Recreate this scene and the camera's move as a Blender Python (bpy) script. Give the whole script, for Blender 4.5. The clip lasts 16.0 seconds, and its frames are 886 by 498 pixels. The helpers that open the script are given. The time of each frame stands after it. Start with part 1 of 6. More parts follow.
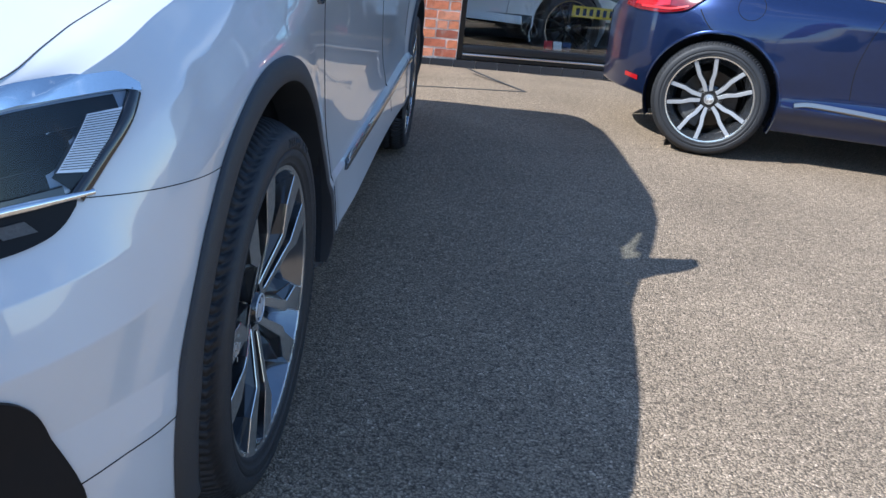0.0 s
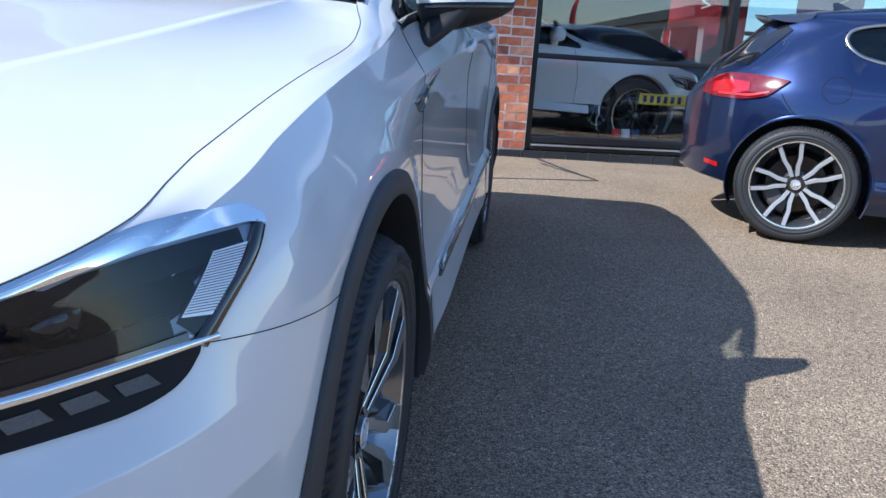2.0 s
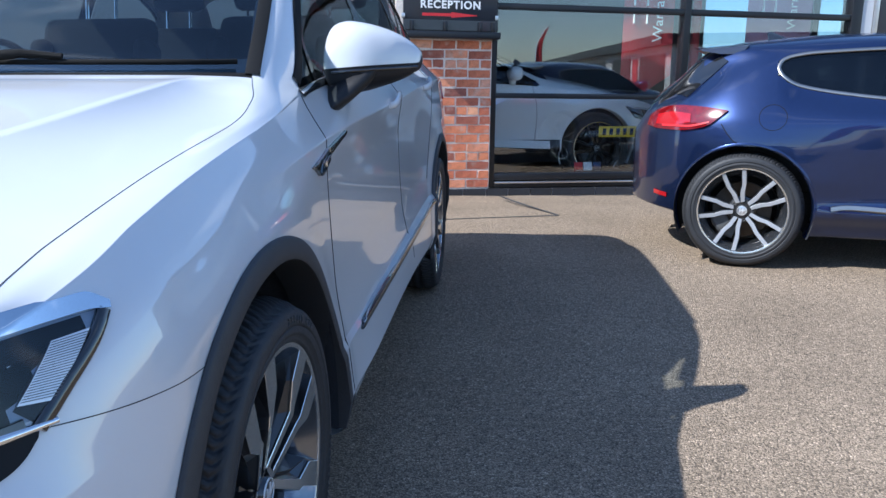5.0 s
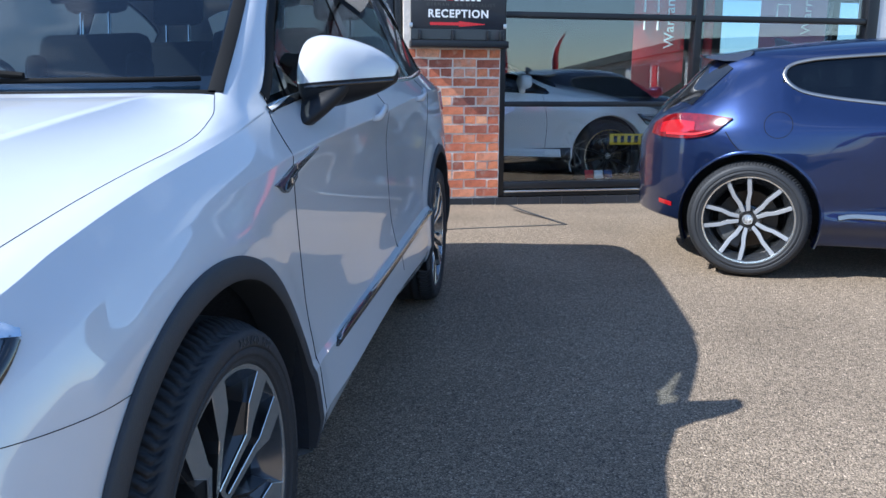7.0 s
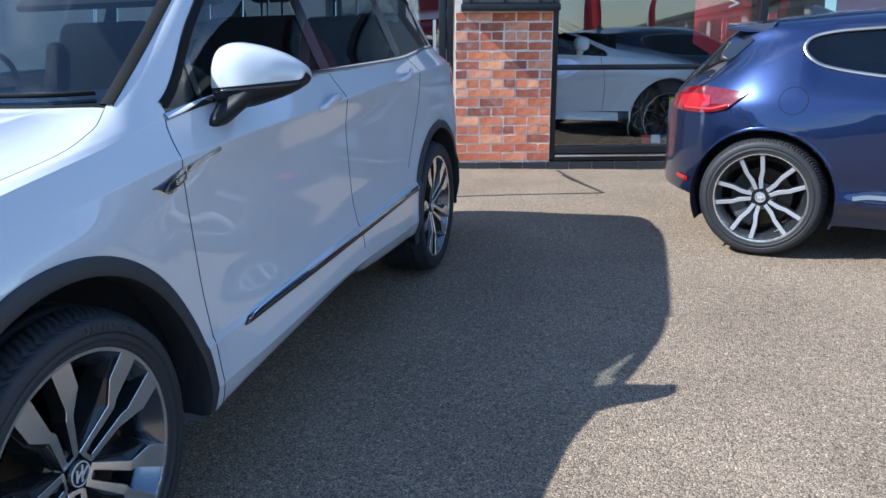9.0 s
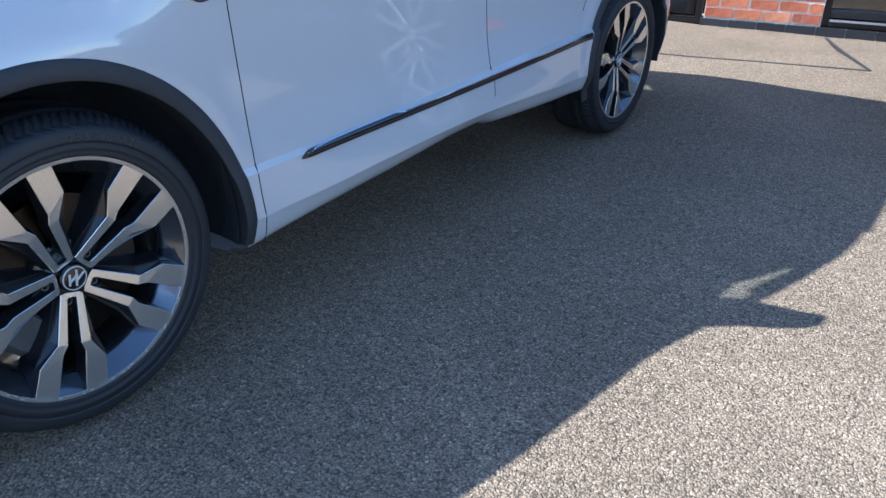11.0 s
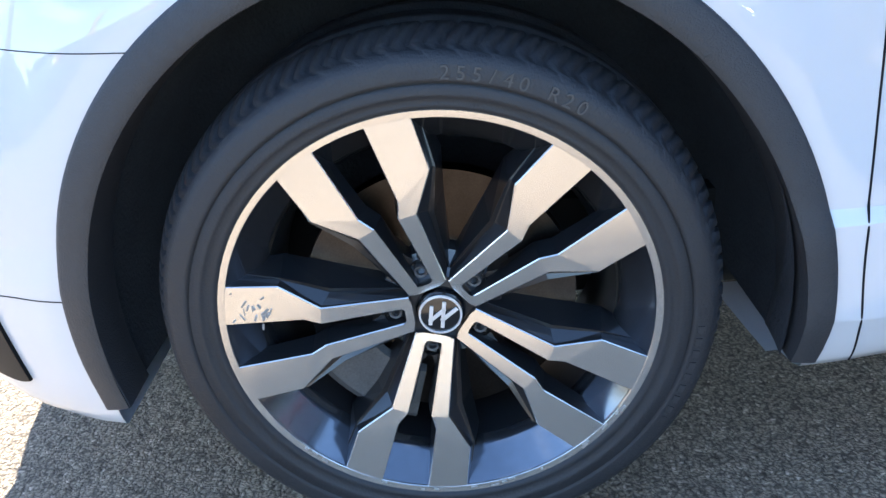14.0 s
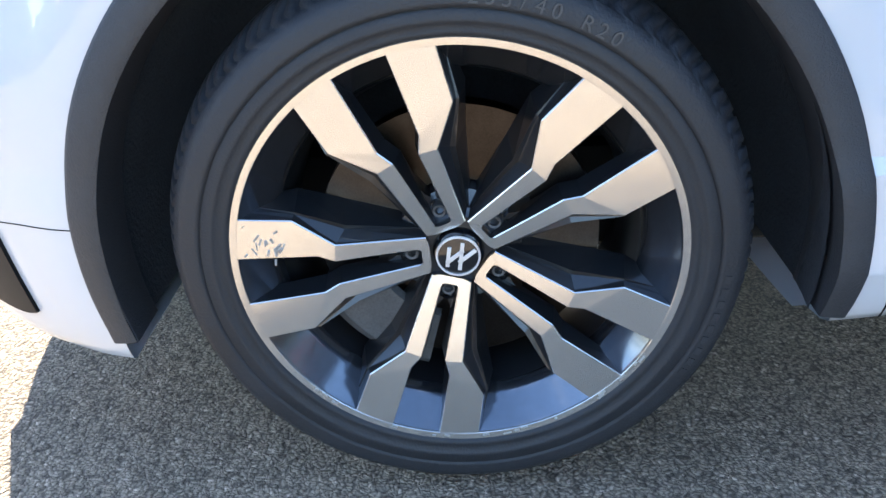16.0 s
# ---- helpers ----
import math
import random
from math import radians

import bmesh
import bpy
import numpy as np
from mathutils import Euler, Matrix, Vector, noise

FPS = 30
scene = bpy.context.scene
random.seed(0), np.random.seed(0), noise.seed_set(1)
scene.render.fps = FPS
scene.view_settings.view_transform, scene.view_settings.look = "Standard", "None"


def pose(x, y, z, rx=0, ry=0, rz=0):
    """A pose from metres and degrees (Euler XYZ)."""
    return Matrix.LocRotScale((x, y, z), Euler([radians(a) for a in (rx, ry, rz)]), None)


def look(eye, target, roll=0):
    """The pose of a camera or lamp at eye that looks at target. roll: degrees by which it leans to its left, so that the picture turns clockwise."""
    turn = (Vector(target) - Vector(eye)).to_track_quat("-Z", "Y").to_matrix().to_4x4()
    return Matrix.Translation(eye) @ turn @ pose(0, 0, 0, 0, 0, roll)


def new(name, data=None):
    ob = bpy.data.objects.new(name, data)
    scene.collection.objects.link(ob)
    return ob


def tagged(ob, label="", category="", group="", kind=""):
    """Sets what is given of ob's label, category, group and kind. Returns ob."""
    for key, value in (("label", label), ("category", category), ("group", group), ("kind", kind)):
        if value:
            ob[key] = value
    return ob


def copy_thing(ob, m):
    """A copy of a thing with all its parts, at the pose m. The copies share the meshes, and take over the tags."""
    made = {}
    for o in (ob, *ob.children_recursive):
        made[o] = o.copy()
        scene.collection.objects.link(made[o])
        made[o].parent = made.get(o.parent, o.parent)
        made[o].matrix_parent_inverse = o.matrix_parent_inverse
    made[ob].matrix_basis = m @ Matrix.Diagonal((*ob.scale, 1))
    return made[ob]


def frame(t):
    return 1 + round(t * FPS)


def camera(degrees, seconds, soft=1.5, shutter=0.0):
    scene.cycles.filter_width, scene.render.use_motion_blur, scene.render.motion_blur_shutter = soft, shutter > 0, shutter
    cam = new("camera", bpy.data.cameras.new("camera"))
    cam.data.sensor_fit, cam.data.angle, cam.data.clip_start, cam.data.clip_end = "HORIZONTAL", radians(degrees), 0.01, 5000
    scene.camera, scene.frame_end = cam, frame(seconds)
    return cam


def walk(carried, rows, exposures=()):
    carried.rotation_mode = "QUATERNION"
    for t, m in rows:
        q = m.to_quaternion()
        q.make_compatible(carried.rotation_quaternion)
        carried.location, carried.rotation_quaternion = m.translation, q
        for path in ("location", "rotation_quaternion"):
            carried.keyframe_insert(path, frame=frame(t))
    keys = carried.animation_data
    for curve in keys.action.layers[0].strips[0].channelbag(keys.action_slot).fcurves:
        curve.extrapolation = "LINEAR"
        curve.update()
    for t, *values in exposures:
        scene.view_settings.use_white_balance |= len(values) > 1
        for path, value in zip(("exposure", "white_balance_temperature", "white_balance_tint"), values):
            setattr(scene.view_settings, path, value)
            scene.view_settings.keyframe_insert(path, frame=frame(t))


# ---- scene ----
cam = camera(59.7, 16.0)
PATH = [
    (0, (0.32, -1.236, 0.971), (0.282, 0.631, 0.255), 5.3),
    (0.5, (0.507, -1.148, 0.984), (0.446, 0.721, 0.275), 5.5),
    (1, (0.51, -1.143, 0.97), (0.397, 0.725, 0.264), 5.3),
    (1.5, (0.357, -1.201, 0.973), (0.105, 0.656, 0.275), 4.8),
    (2, (0.224, -1.145, 0.987), (0.008, 0.775, 0.47), 2.7),
    (2.5, (0.2, -1.109, 0.973), (0.066, 0.843, 0.556), 2.0),
    (3, (0.247, -1.093, 0.983), (0.096, 0.86, 0.578), 1.6),
    (3.5, (0.356, -1.06, 0.993), (0.167, 0.889, 0.586), 1.2),
    (3.7, (0.391, -1.048, 0.991), (0.199, 0.901, 0.585), 1.5),
    (5.8, (0.405, -1.234, 1.153), (0.221, 0.711, 0.723), -1.6),
    (6, (0.481, -1.21, 1.181), (0.298, 0.736, 0.757), -1.6),
    (6.5, (0.621, -1.091, 1.135), (0.421, 0.857, 0.728), -1.6),
    (7, (0.506, -1.129, 1.051), (0.263, 0.815, 0.648), -1.1),
    (7.5, (0.431, -1.185, 1.015), (0.114, 0.742, 0.587), -0.8),
    (8, (0.641, -1.152, 1.055), (0.234, 0.75, 0.586), -1.0),
    (8.2, (0.752, -1.149, 1.099), (0.307, 0.74, 0.615), -1.2),
    (10.3, (1.404, -1.119, 1.202), (0.745, 0.655, 0.555), -1.7),
    (10.5, (1.441, -1.007, 1.162), (0.691, 0.712, 0.467), -1.2),
    (11, (1.414, -0.683, 1.092), (0.36, 0.779, 0.226), 0.4),
    (11.5, (1.408, -0.346, 0.875), (-0.086, 0.645, -0.011), -2.8),
    (12, (1.206, -0.11, 0.842), (-0.501, 0.276, -0.124), -3.6),
    (12.5, (0.991, 0.006, 0.837), (-0.713, 0.099, -0.206), -5.3),
    (13, (0.84, 0.06, 0.817), (-0.908, -0.007, -0.152), -5.9),
    (13.5, (0.786, 0.073, 0.82), (-1.0, -0.026, -0.074), -5.6),
    (14, (0.781, 0.064, 0.816), (-1.021, -0.023, -0.046), -5.1),
    (14.5, (0.796, 0.051, 0.809), (-1.002, -0.026, -0.064), -4.4),
    (15, (0.806, 0.065, 0.79), (-0.983, -0.016, -0.1), -4.1),
    (15.5, (0.793, 0.063, 0.782), (-0.983, -0.03, -0.132), -3.9),
    (16, (0.767, 0.049, 0.777), (-0.994, -0.065, -0.165), -3.7),
]
walk(cam, [(t, look(eye, target, roll)) for t, eye, target, roll in PATH],
     [(0, 1.15, 5500, 8), (0.5, 1.3, 5450, 8), (1.5, 1.3, 5450, 8), (2.2, 1.06, 5500, 10), (3.7, 1.04, 5500, 10), (5.8, 1.11, 5420, 9), (8.2, 1.12, 5430, 8), (10.6, 1.32, 5350, 8), (11.2, 1.55, 5300, 8), (11.6, 1.97, 5900, 8), (12.0, 2.2, 6300, 8), (12.6, 2.47, 6250, 8), (13.2, 2.6, 6050, 8), (14.0, 2.6, 5900, 8), (15.0, 2.6, 6050, 8), (16, 2.62, 6150, 8)])

# ---- world, sun ----
SUN = Vector((-1.03, -0.55, 1.10)).normalized()
sky_world = bpy.data.worlds.new("sky")
scene.world = sky_world
sky_world.use_nodes = True
wt = sky_world.node_tree
bg = wt.nodes["Background"]
sky = wt.nodes.new("ShaderNodeTexSky")
sky.sky_type, sky.sun_disc = "NISHITA", False
sky.sun_elevation = math.asin(SUN.z)
sky.sun_rotation = math.atan2(SUN.x, SUN.y)
sky.air_density, sky.dust_density, sky.ozone_density = 1.0, 0.25, 2.2
# thin broken cloud
wtc = wt.nodes.new("ShaderNodeTexCoord")
wmap = wt.nodes.new("ShaderNodeMapping")
wmap.inputs["Scale"].default_value = (1.0, 1.0, 3.2)
wnoise = wt.nodes.new("ShaderNodeTexNoise")
wnoise.inputs["Scale"].default_value, wnoise.inputs["Detail"].default_value = 2.6, 9.0
wramp = wt.nodes.new("ShaderNodeValToRGB")
wramp.color_ramp.elements[0].position, wramp.color_ramp.elements[1].position = 0.57, 0.86
wmix = wt.nodes.new("ShaderNodeMixRGB")
wmix.inputs[2].default_value = (9.5, 9.8, 10.3, 1)
wt.links.new(wtc.outputs["Generated"], wmap.inputs[0])
wt.links.new(wmap.outputs[0], wnoise.inputs["Vector"])
wt.links.new(wnoise.outputs["Fac"], wramp.inputs[0])
wt.links.new(wramp.outputs[0], wmix.inputs[0])
wt.links.new(sky.outputs[0], wmix.inputs[1])
wt.links.new(wmix.outputs[0], bg.inputs[0])
bg.inputs[1].default_value = 0.118
sun_data = bpy.data.lights.new("sun", "SUN")
sun_data.energy, sun_data.angle, sun_data.color = 4.45, radians(0.55), (1.0, 0.92, 0.80)
sun = new("sun", sun_data)
sun.matrix_world = look(SUN * 40, (0, 0, 0))


# ---- materials ----
def material(name, base=(0.5, 0.5, 0.5), rough=0.5, metal=0.0, coat=0.0, vary=0.0, scale=8.0, bump=0.0, bump_scale=60.0, rough_vary=0.0, spec=0.5, each=0.0):
    """A surface with two scales of variation in tone, gloss and relief."""
    m = bpy.data.materials.new(name)
    m.use_nodes = True
    nt = m.node_tree
    b = nt.nodes["Principled BSDF"]
    b.inputs["Base Color"].default_value = (*base, 1)
    b.inputs["Roughness"].default_value = rough
    b.inputs["Metallic"].default_value = metal
    b.inputs["Coat Weight"].default_value = coat
    b.inputs["Coat Roughness"].default_value = 0.03
    b.inputs["Specular IOR Level"].default_value = spec
    tc = nt.nodes.new("ShaderNodeTexCoord")
    if vary or each or rough_vary:
        n1 = nt.nodes.new("ShaderNodeTexNoise")
        n1.inputs["Scale"].default_value, n1.inputs["Detail"].default_value = scale, 6.0
        n2 = nt.nodes.new("ShaderNodeTexNoise")
        n2.inputs["Scale"].default_value, n2.inputs["Detail"].default_value = scale * 11, 3.0
        nt.links.new(tc.outputs["Object"], n1.inputs["Vector"])
        nt.links.new(tc.outputs["Object"], n2.inputs["Vector"])
        add = nt.nodes.new("ShaderNodeMath")
        add.operation = "ADD"
        nt.links.new(n1.outputs["Fac"], add.inputs[0])
        nt.links.new(n2.outputs["Fac"], add.inputs[1])
        rng = nt.nodes.new("ShaderNodeMapRange")
        rng.inputs["From Min"].default_value, rng.inputs["From Max"].default_value = 0.6, 1.4
        rng.inputs["To Min"].default_value, rng.inputs["To Max"].default_value = 1 - vary, 1 + vary
        nt.links.new(add.outputs[0], rng.inputs["Value"])
        hsv = nt.nodes.new("ShaderNodeHueSaturation")
        hsv.inputs["Color"].default_value = (*base, 1)
        value = rng.outputs[0]
        if each:
            info = nt.nodes.new("ShaderNodeObjectInfo")
            r2 = nt.nodes.new("ShaderNodeMapRange")
            r2.inputs["To Min"].default_value, r2.inputs["To Max"].default_value = 1 - each, 1 + each
            nt.links.new(info.outputs["Random"], r2.inputs["Value"])
            mul = nt.nodes.new("ShaderNodeMath")
            mul.operation = "MULTIPLY"
            nt.links.new(value, mul.inputs[0])
            nt.links.new(r2.outputs[0], mul.inputs[1])
            value = mul.outputs[0]
        nt.links.new(value, hsv.inputs["Value"])
        nt.links.new(hsv.outputs[0], b.inputs["Base Color"])
        if rough_vary:
            rr = nt.nodes.new("ShaderNodeMapRange")
            rr.inputs["From Min"].default_value, rr.inputs["From Max"].default_value = 0.6, 1.4
            rr.inputs["To Min"].default_value, rr.inputs["To Max"].default_value = max(0, rough - rough_vary), min(1, rough + rough_vary)
            nt.links.new(add.outputs[0], rr.inputs["Value"])
            nt.links.new(rr.outputs[0], b.inputs["Roughness"])
    if bump:
        nb = nt.nodes.new("ShaderNodeTexNoise")
        nb.inputs["Scale"].default_value, nb.inputs["Detail"].default_value = bump_scale, 5.0
        bm_ = nt.nodes.new("ShaderNodeBump")
        bm_.inputs["Strength"].default_value, bm_.inputs["Distance"].default_value = min(1.0, bump), 0.004
        nt.links.new(tc.outputs["Object"], nb.inputs["Vector"])
        nt.links.new(nb.outputs["Fac"], bm_.inputs["Height"])
        nt.links.new(bm_.outputs[0], b.inputs["Normal"])
    return m


def pane(name, tint=(1, 1, 1), ior=1.5, rough=0.0):
    """A thin pane: clear with a Fresnel gloss."""
    m = bpy.data.materials.new(name)
    m.use_nodes = True
    nt = m.node_tree
    nt.nodes.remove(nt.nodes["Principled BSDF"])
    tr = nt.nodes.new("ShaderNodeBsdfTransparent")
    tr.inputs[0].default_value = (*tint, 1)
    gl = nt.nodes.new("ShaderNodeBsdfGlossy")
    gl.inputs["Roughness"].default_value = rough
    # Schlick's gloss: the same from both sides of the pane
    f0 = ((ior - 1) / (ior + 1)) ** 2
    lw = nt.nodes.new("ShaderNodeLayerWeight")
    lw.inputs[0].default_value = 0.5
    pw = nt.nodes.new("ShaderNodeMath")
    pw.operation = "POWER"
    pw.inputs[1].default_value = 5.0
    fr = nt.nodes.new("ShaderNodeMath")
    fr.operation = "MULTIPLY_ADD"
    fr.inputs[1].default_value, fr.inputs[2].default_value = 1 - f0, f0
    nt.links.new(lw.outputs["Facing"], pw.inputs[0])
    nt.links.new(pw.outputs[0], fr.inputs[0])
    mx = nt.nodes.new("ShaderNodeMixShader")
    nt.links.new(fr.outputs[0], mx.inputs[0])
    nt.links.new(tr.outputs[0], mx.inputs[1])
    nt.links.new(gl.outputs[0], mx.inputs[2])
    nt.links.new(mx.outputs[0], nt.nodes["Material Output"].inputs[0])
    return m


def asphalt(name, tone, warm):
    """Rolled chippings in bitumen, worn pale on top."""
    m = bpy.data.materials.new(name)
    m.use_nodes = True
    nt = m.node_tree
    b = nt.nodes["Principled BSDF"]
    b.inputs["Roughness"].default_value = 0.8
    b.inputs["Specular IOR Level"].default_value = 0.2
    tc = nt.nodes.new("ShaderNodeTexCoord")
    warp = nt.nodes.new("ShaderNodeTexNoise")
    warp.inputs["Scale"].default_value = 60
    addv = nt.nodes.new("ShaderNodeMixRGB")
    addv.blend_type = "ADD"
    addv.inputs[0].default_value = 0.016
    nt.links.new(tc.outputs["Object"], warp.inputs["Vector"])
    nt.links.new(tc.outputs["Object"], addv.inputs[1])
    nt.links.new(warp.outputs["Color"], addv.inputs[2])
    vor = nt.nodes.new("ShaderNodeTexVoronoi")
    vor.inputs["Scale"].default_value = 175
    nt.links.new(addv.outputs[0], vor.inputs["Vector"])
    sep = nt.nodes.new("ShaderNodeSeparateColor")
    nt.links.new(vor.outputs["Color"], sep.inputs[0])
    ramp = nt.nodes.new("ShaderNodeValToRGB")
    e = ramp.color_ramp.elements
    e[0].position, e[0].color = 0.0, (0.050 * tone * warm, 0.050 * tone, 0.050 * tone / warm ** 1.35, 1)
    e[1].position, e[1].color = 1.0, (0.215 * tone * warm, 0.215 * tone, 0.215 * tone / warm ** 1.2, 1)
    for p, v in ((0.25, 0.098), (0.8, 0.122), (0.95, 0.150)):
        k = e.new(p)
        k.color = (v * tone * warm, v * tone, v * tone / warm ** 1.35, 1)
    nt.links.new(sep.outputs[0], ramp.inputs[0])
    # bitumen between the stones
    edge = nt.nodes.new("ShaderNodeMapRange")
    edge.inputs["From Min"].default_value, edge.inputs["From Max"].default_value = 0.38, 0.72
    nt.links.new(vor.outputs["Distance"], edge.inputs["Value"])
    dark = nt.nodes.new("ShaderNodeMixRGB")
    dark.blend_type = "MULTIPLY"
    dark.inputs[2].default_value = (0.42, 0.42, 0.43, 1)
    nt.links.new(edge.outputs[0], dark.inputs[0])
    nt.links.new(ramp.outputs[0], dark.inputs[1])
    # worn and stained patches
    big = nt.nodes.new("ShaderNodeTexNoise")
    big.inputs["Scale"].default_value, big.inputs["Detail"].default_value = 1.6, 8
    nt.links.new(tc.outputs["Object"], big.inputs["Vector"])
    rng = nt.nodes.new("ShaderNodeMapRange")
    rng.inputs["From Min"].default_value, rng.inputs["From Max"].default_value = 0.3, 0.7
    rng.inputs["To Min"].default_value, rng.inputs["To Max"].default_value = 0.72, 1.28
    mid_ = nt.nodes.new("ShaderNodeTexNoise")
    mid_.inputs["Scale"].default_value, mid_.inputs["Detail"].default_value = 34, 4
    nt.links.new(tc.outputs["Object"], mid_.inputs["Vector"])
    both = nt.nodes.new("ShaderNodeMixRGB")
    both.inputs[0].default_value = 0.55
    nt.links.new(big.outputs["Fac"], both.inputs[1])
    nt.links.new(mid_.outputs["Fac"], both.inputs[2])
    nt.links.new(both.outputs[0], rng.inputs["Value"])
    hsv = nt.nodes.new("ShaderNodeHueSaturation")
    nt.links.new(dark.outputs[0], hsv.inputs["Color"])
    nt.links.new(rng.outputs[0], hsv.inputs["Value"])
    nt.links.new(hsv.outputs[0], b.inputs["Base Color"])
    bump = nt.nodes.new("ShaderNodeBump")
    bump.invert = True
    bump.inputs["Strength"].default_value, bump.inputs["Distance"].default_value = 0.75, 0.006
    nt.links.new(vor.outputs["Distance"], bump.inputs["Height"])
    nt.links.new(bump.outputs[0], b.inputs["Normal"])
    return m


M_WHITE = material("white_paint", (0.56, 0.565, 0.575), 0.30, 0.0, 1.0, 0.012, 3.0)
M_WHITE.node_tree.nodes["Principled BSDF"].inputs["Coat IOR"].default_value = 1.68
M_WHITE.node_tree.nodes["Principled BSDF"].inputs["Coat Roughness"].default_value = 0.02
M_BLUE = material("blue_paint", (0.014, 0.028, 0.092), 0.30, 0.78, 1.0, 0.06, 3.0)
M_ARCH = material("grained_black_plastic", (0.029, 0.030, 0.033), 0.55, 0, 0, 0.12, 9, 0.35, 420)
M_LINER = material("felt_arch_liner", (0.026, 0.029, 0.034), 0.95, 0, 0, 0.3, 20, 0.8, 160)
M_GLOSSBLACK = material("gloss_black", (0.008, 0.008, 0.009), 0.12, 0, 1.0)
M_SATINBLACK = material("satin_black_alloy", (0.013, 0.014, 0.016), 0.28, 0.0, 0.6, 0.15, 20)
M_RUBBER = material("tyre_rubber", (0.019, 0.020, 0.023), 0.6, 0, 0, 0.22, 14, 0.25, 300, 0.12)
M_RUBBERMARK = material("raised_rubber", (0.048, 0.051, 0.055), 0.5, 0, 0, 0.1, 20)
M_SCUFF = material("scuffed_alloy", (0.50, 0.47, 0.43), 0.6, 0.5, 0, 0.4, 200, 0.8, 600)
M_SEAL = material("rubber_seal", (0.008, 0.008, 0.008), 0.75, spec=0.15)
M_GAP = material("dark_panel_gap", (0.012, 0.012, 0.014), 0.8, spec=0.1)
M_CHROME = material("chrome", (0.78, 0.79, 0.80), 0.07, 1.0, 0, 0.04, 30)
M_CAPMARK = material("satin_chrome_mark", (0.86, 0.86, 0.86), 0.38, 0.6)
M_BRIGHT = material("satin_silver", (0.62, 0.62, 0.62), 0.32, 1.0)
M_TRIM = material("dull_alloy_trim", (0.34, 0.33, 0.31), 0.34, 1.0)
M_SHOWWHITE = material("bright_white_paint", (0.88, 0.89, 0.90), 0.3, 0.0, 1.0, 0.01, 3.0)
# near-black tone holds the shade behind the spokes, darker than bare steel
M_STEEL = material("shaded_disc_steel", (0.050, 0.043, 0.038), 0.32, 1.0, 0, 0.25, 40)
disc_nodes = M_STEEL.node_tree
disc_tan = disc_nodes.nodes.new("ShaderNodeTangent")
disc_tan.direction_type, disc_tan.axis = "RADIAL", "X"
disc_nodes.links.new(disc_tan.outputs[0], disc_nodes.nodes["Principled BSDF"].inputs["Tangent"])
disc_nodes.nodes["Principled BSDF"].inputs["Anisotropic"].default_value = 0.85
M_CALIPER = material("cast_caliper", (0.09, 0.09, 0.09), 0.6, 0.3, 0, 0.3, 30)
M_BARREL = material("grey_rim_barrel", (0.17, 0.18, 0.20), 0.16, 0.9, 0.6, 0.2, 12)
M_INTERIOR = material("dark_cabin_plastic", (0.02, 0.02, 0.022), 0.7, 0, 0, 0.15, 20)
M_LEATHER = material("grey_seat_leather", (0.010, 0.011, 0.012), 0.75, 0, 0, 0.12, 12, 0.3, 140, spec=0.08)
M_UNDER = material("underbody", (0.015, 0.015, 0.015), 0.9)
M_GLASS = pane("car_glass", (0.50, 0.58, 0.60), 1.66)
M_PRIVACY = pane("privacy_glass", (0.10, 0.11, 0.115), 1.6)
M_TINTED = pane("tinted_car_glass", (0.55, 0.60, 0.62))
M_LENS = pane("headlamp_lens", (0.56, 0.62, 0.70), 1.5)
M_LAMPBLACK = material("dark_lamp_bowl", (0.006, 0.007, 0.009), 0.5, spec=0.2)
M_FOOT = material("black_mirror_plastic", (0.014, 0.014, 0.016), 0.5, 0, 0, 0.1, 9, 0.2, 420, spec=0.3)
M_RED = material("red_lamp_lens", (0.34, 0.005, 0.008), 0.1, 0, 1.0, 0.12, 30)
M_REDDEEP = material("dark_red_lens", (0.13, 0.003, 0.005), 0.12, 0, 1.0, 0.5, 40)
M_AMBER = material("white_led_prism", (0.72, 0.74, 0.78), 0.2, 0.2, 0.8)
M_FRAME = material("anthracite_aluminium", (0.011, 0.012, 0.015), 0.38, 0.2, 0, 0.1, 6)
M_SHOWGLASS = pane("shop_glass", (0.93, 0.95, 0.95), 2.0)
# blue of the reflected sky put into the tint, which also dims the view
M_BACKGLASS = pane("sky_toning_glass", (0.56, 0.68, 0.78), 1.5)
M_MORTAR = material("lime_mortar", (0.70, 0.62, 0.54), 0.95, 0, 0, 0.25, 9, 0.6, 180)
M_BRICK = material("red_brick", (0.50, 0.185, 0.100), 0.9, 0, 0, 0.45, 16, 0.9, 90, 0, 0.3, 0.15)


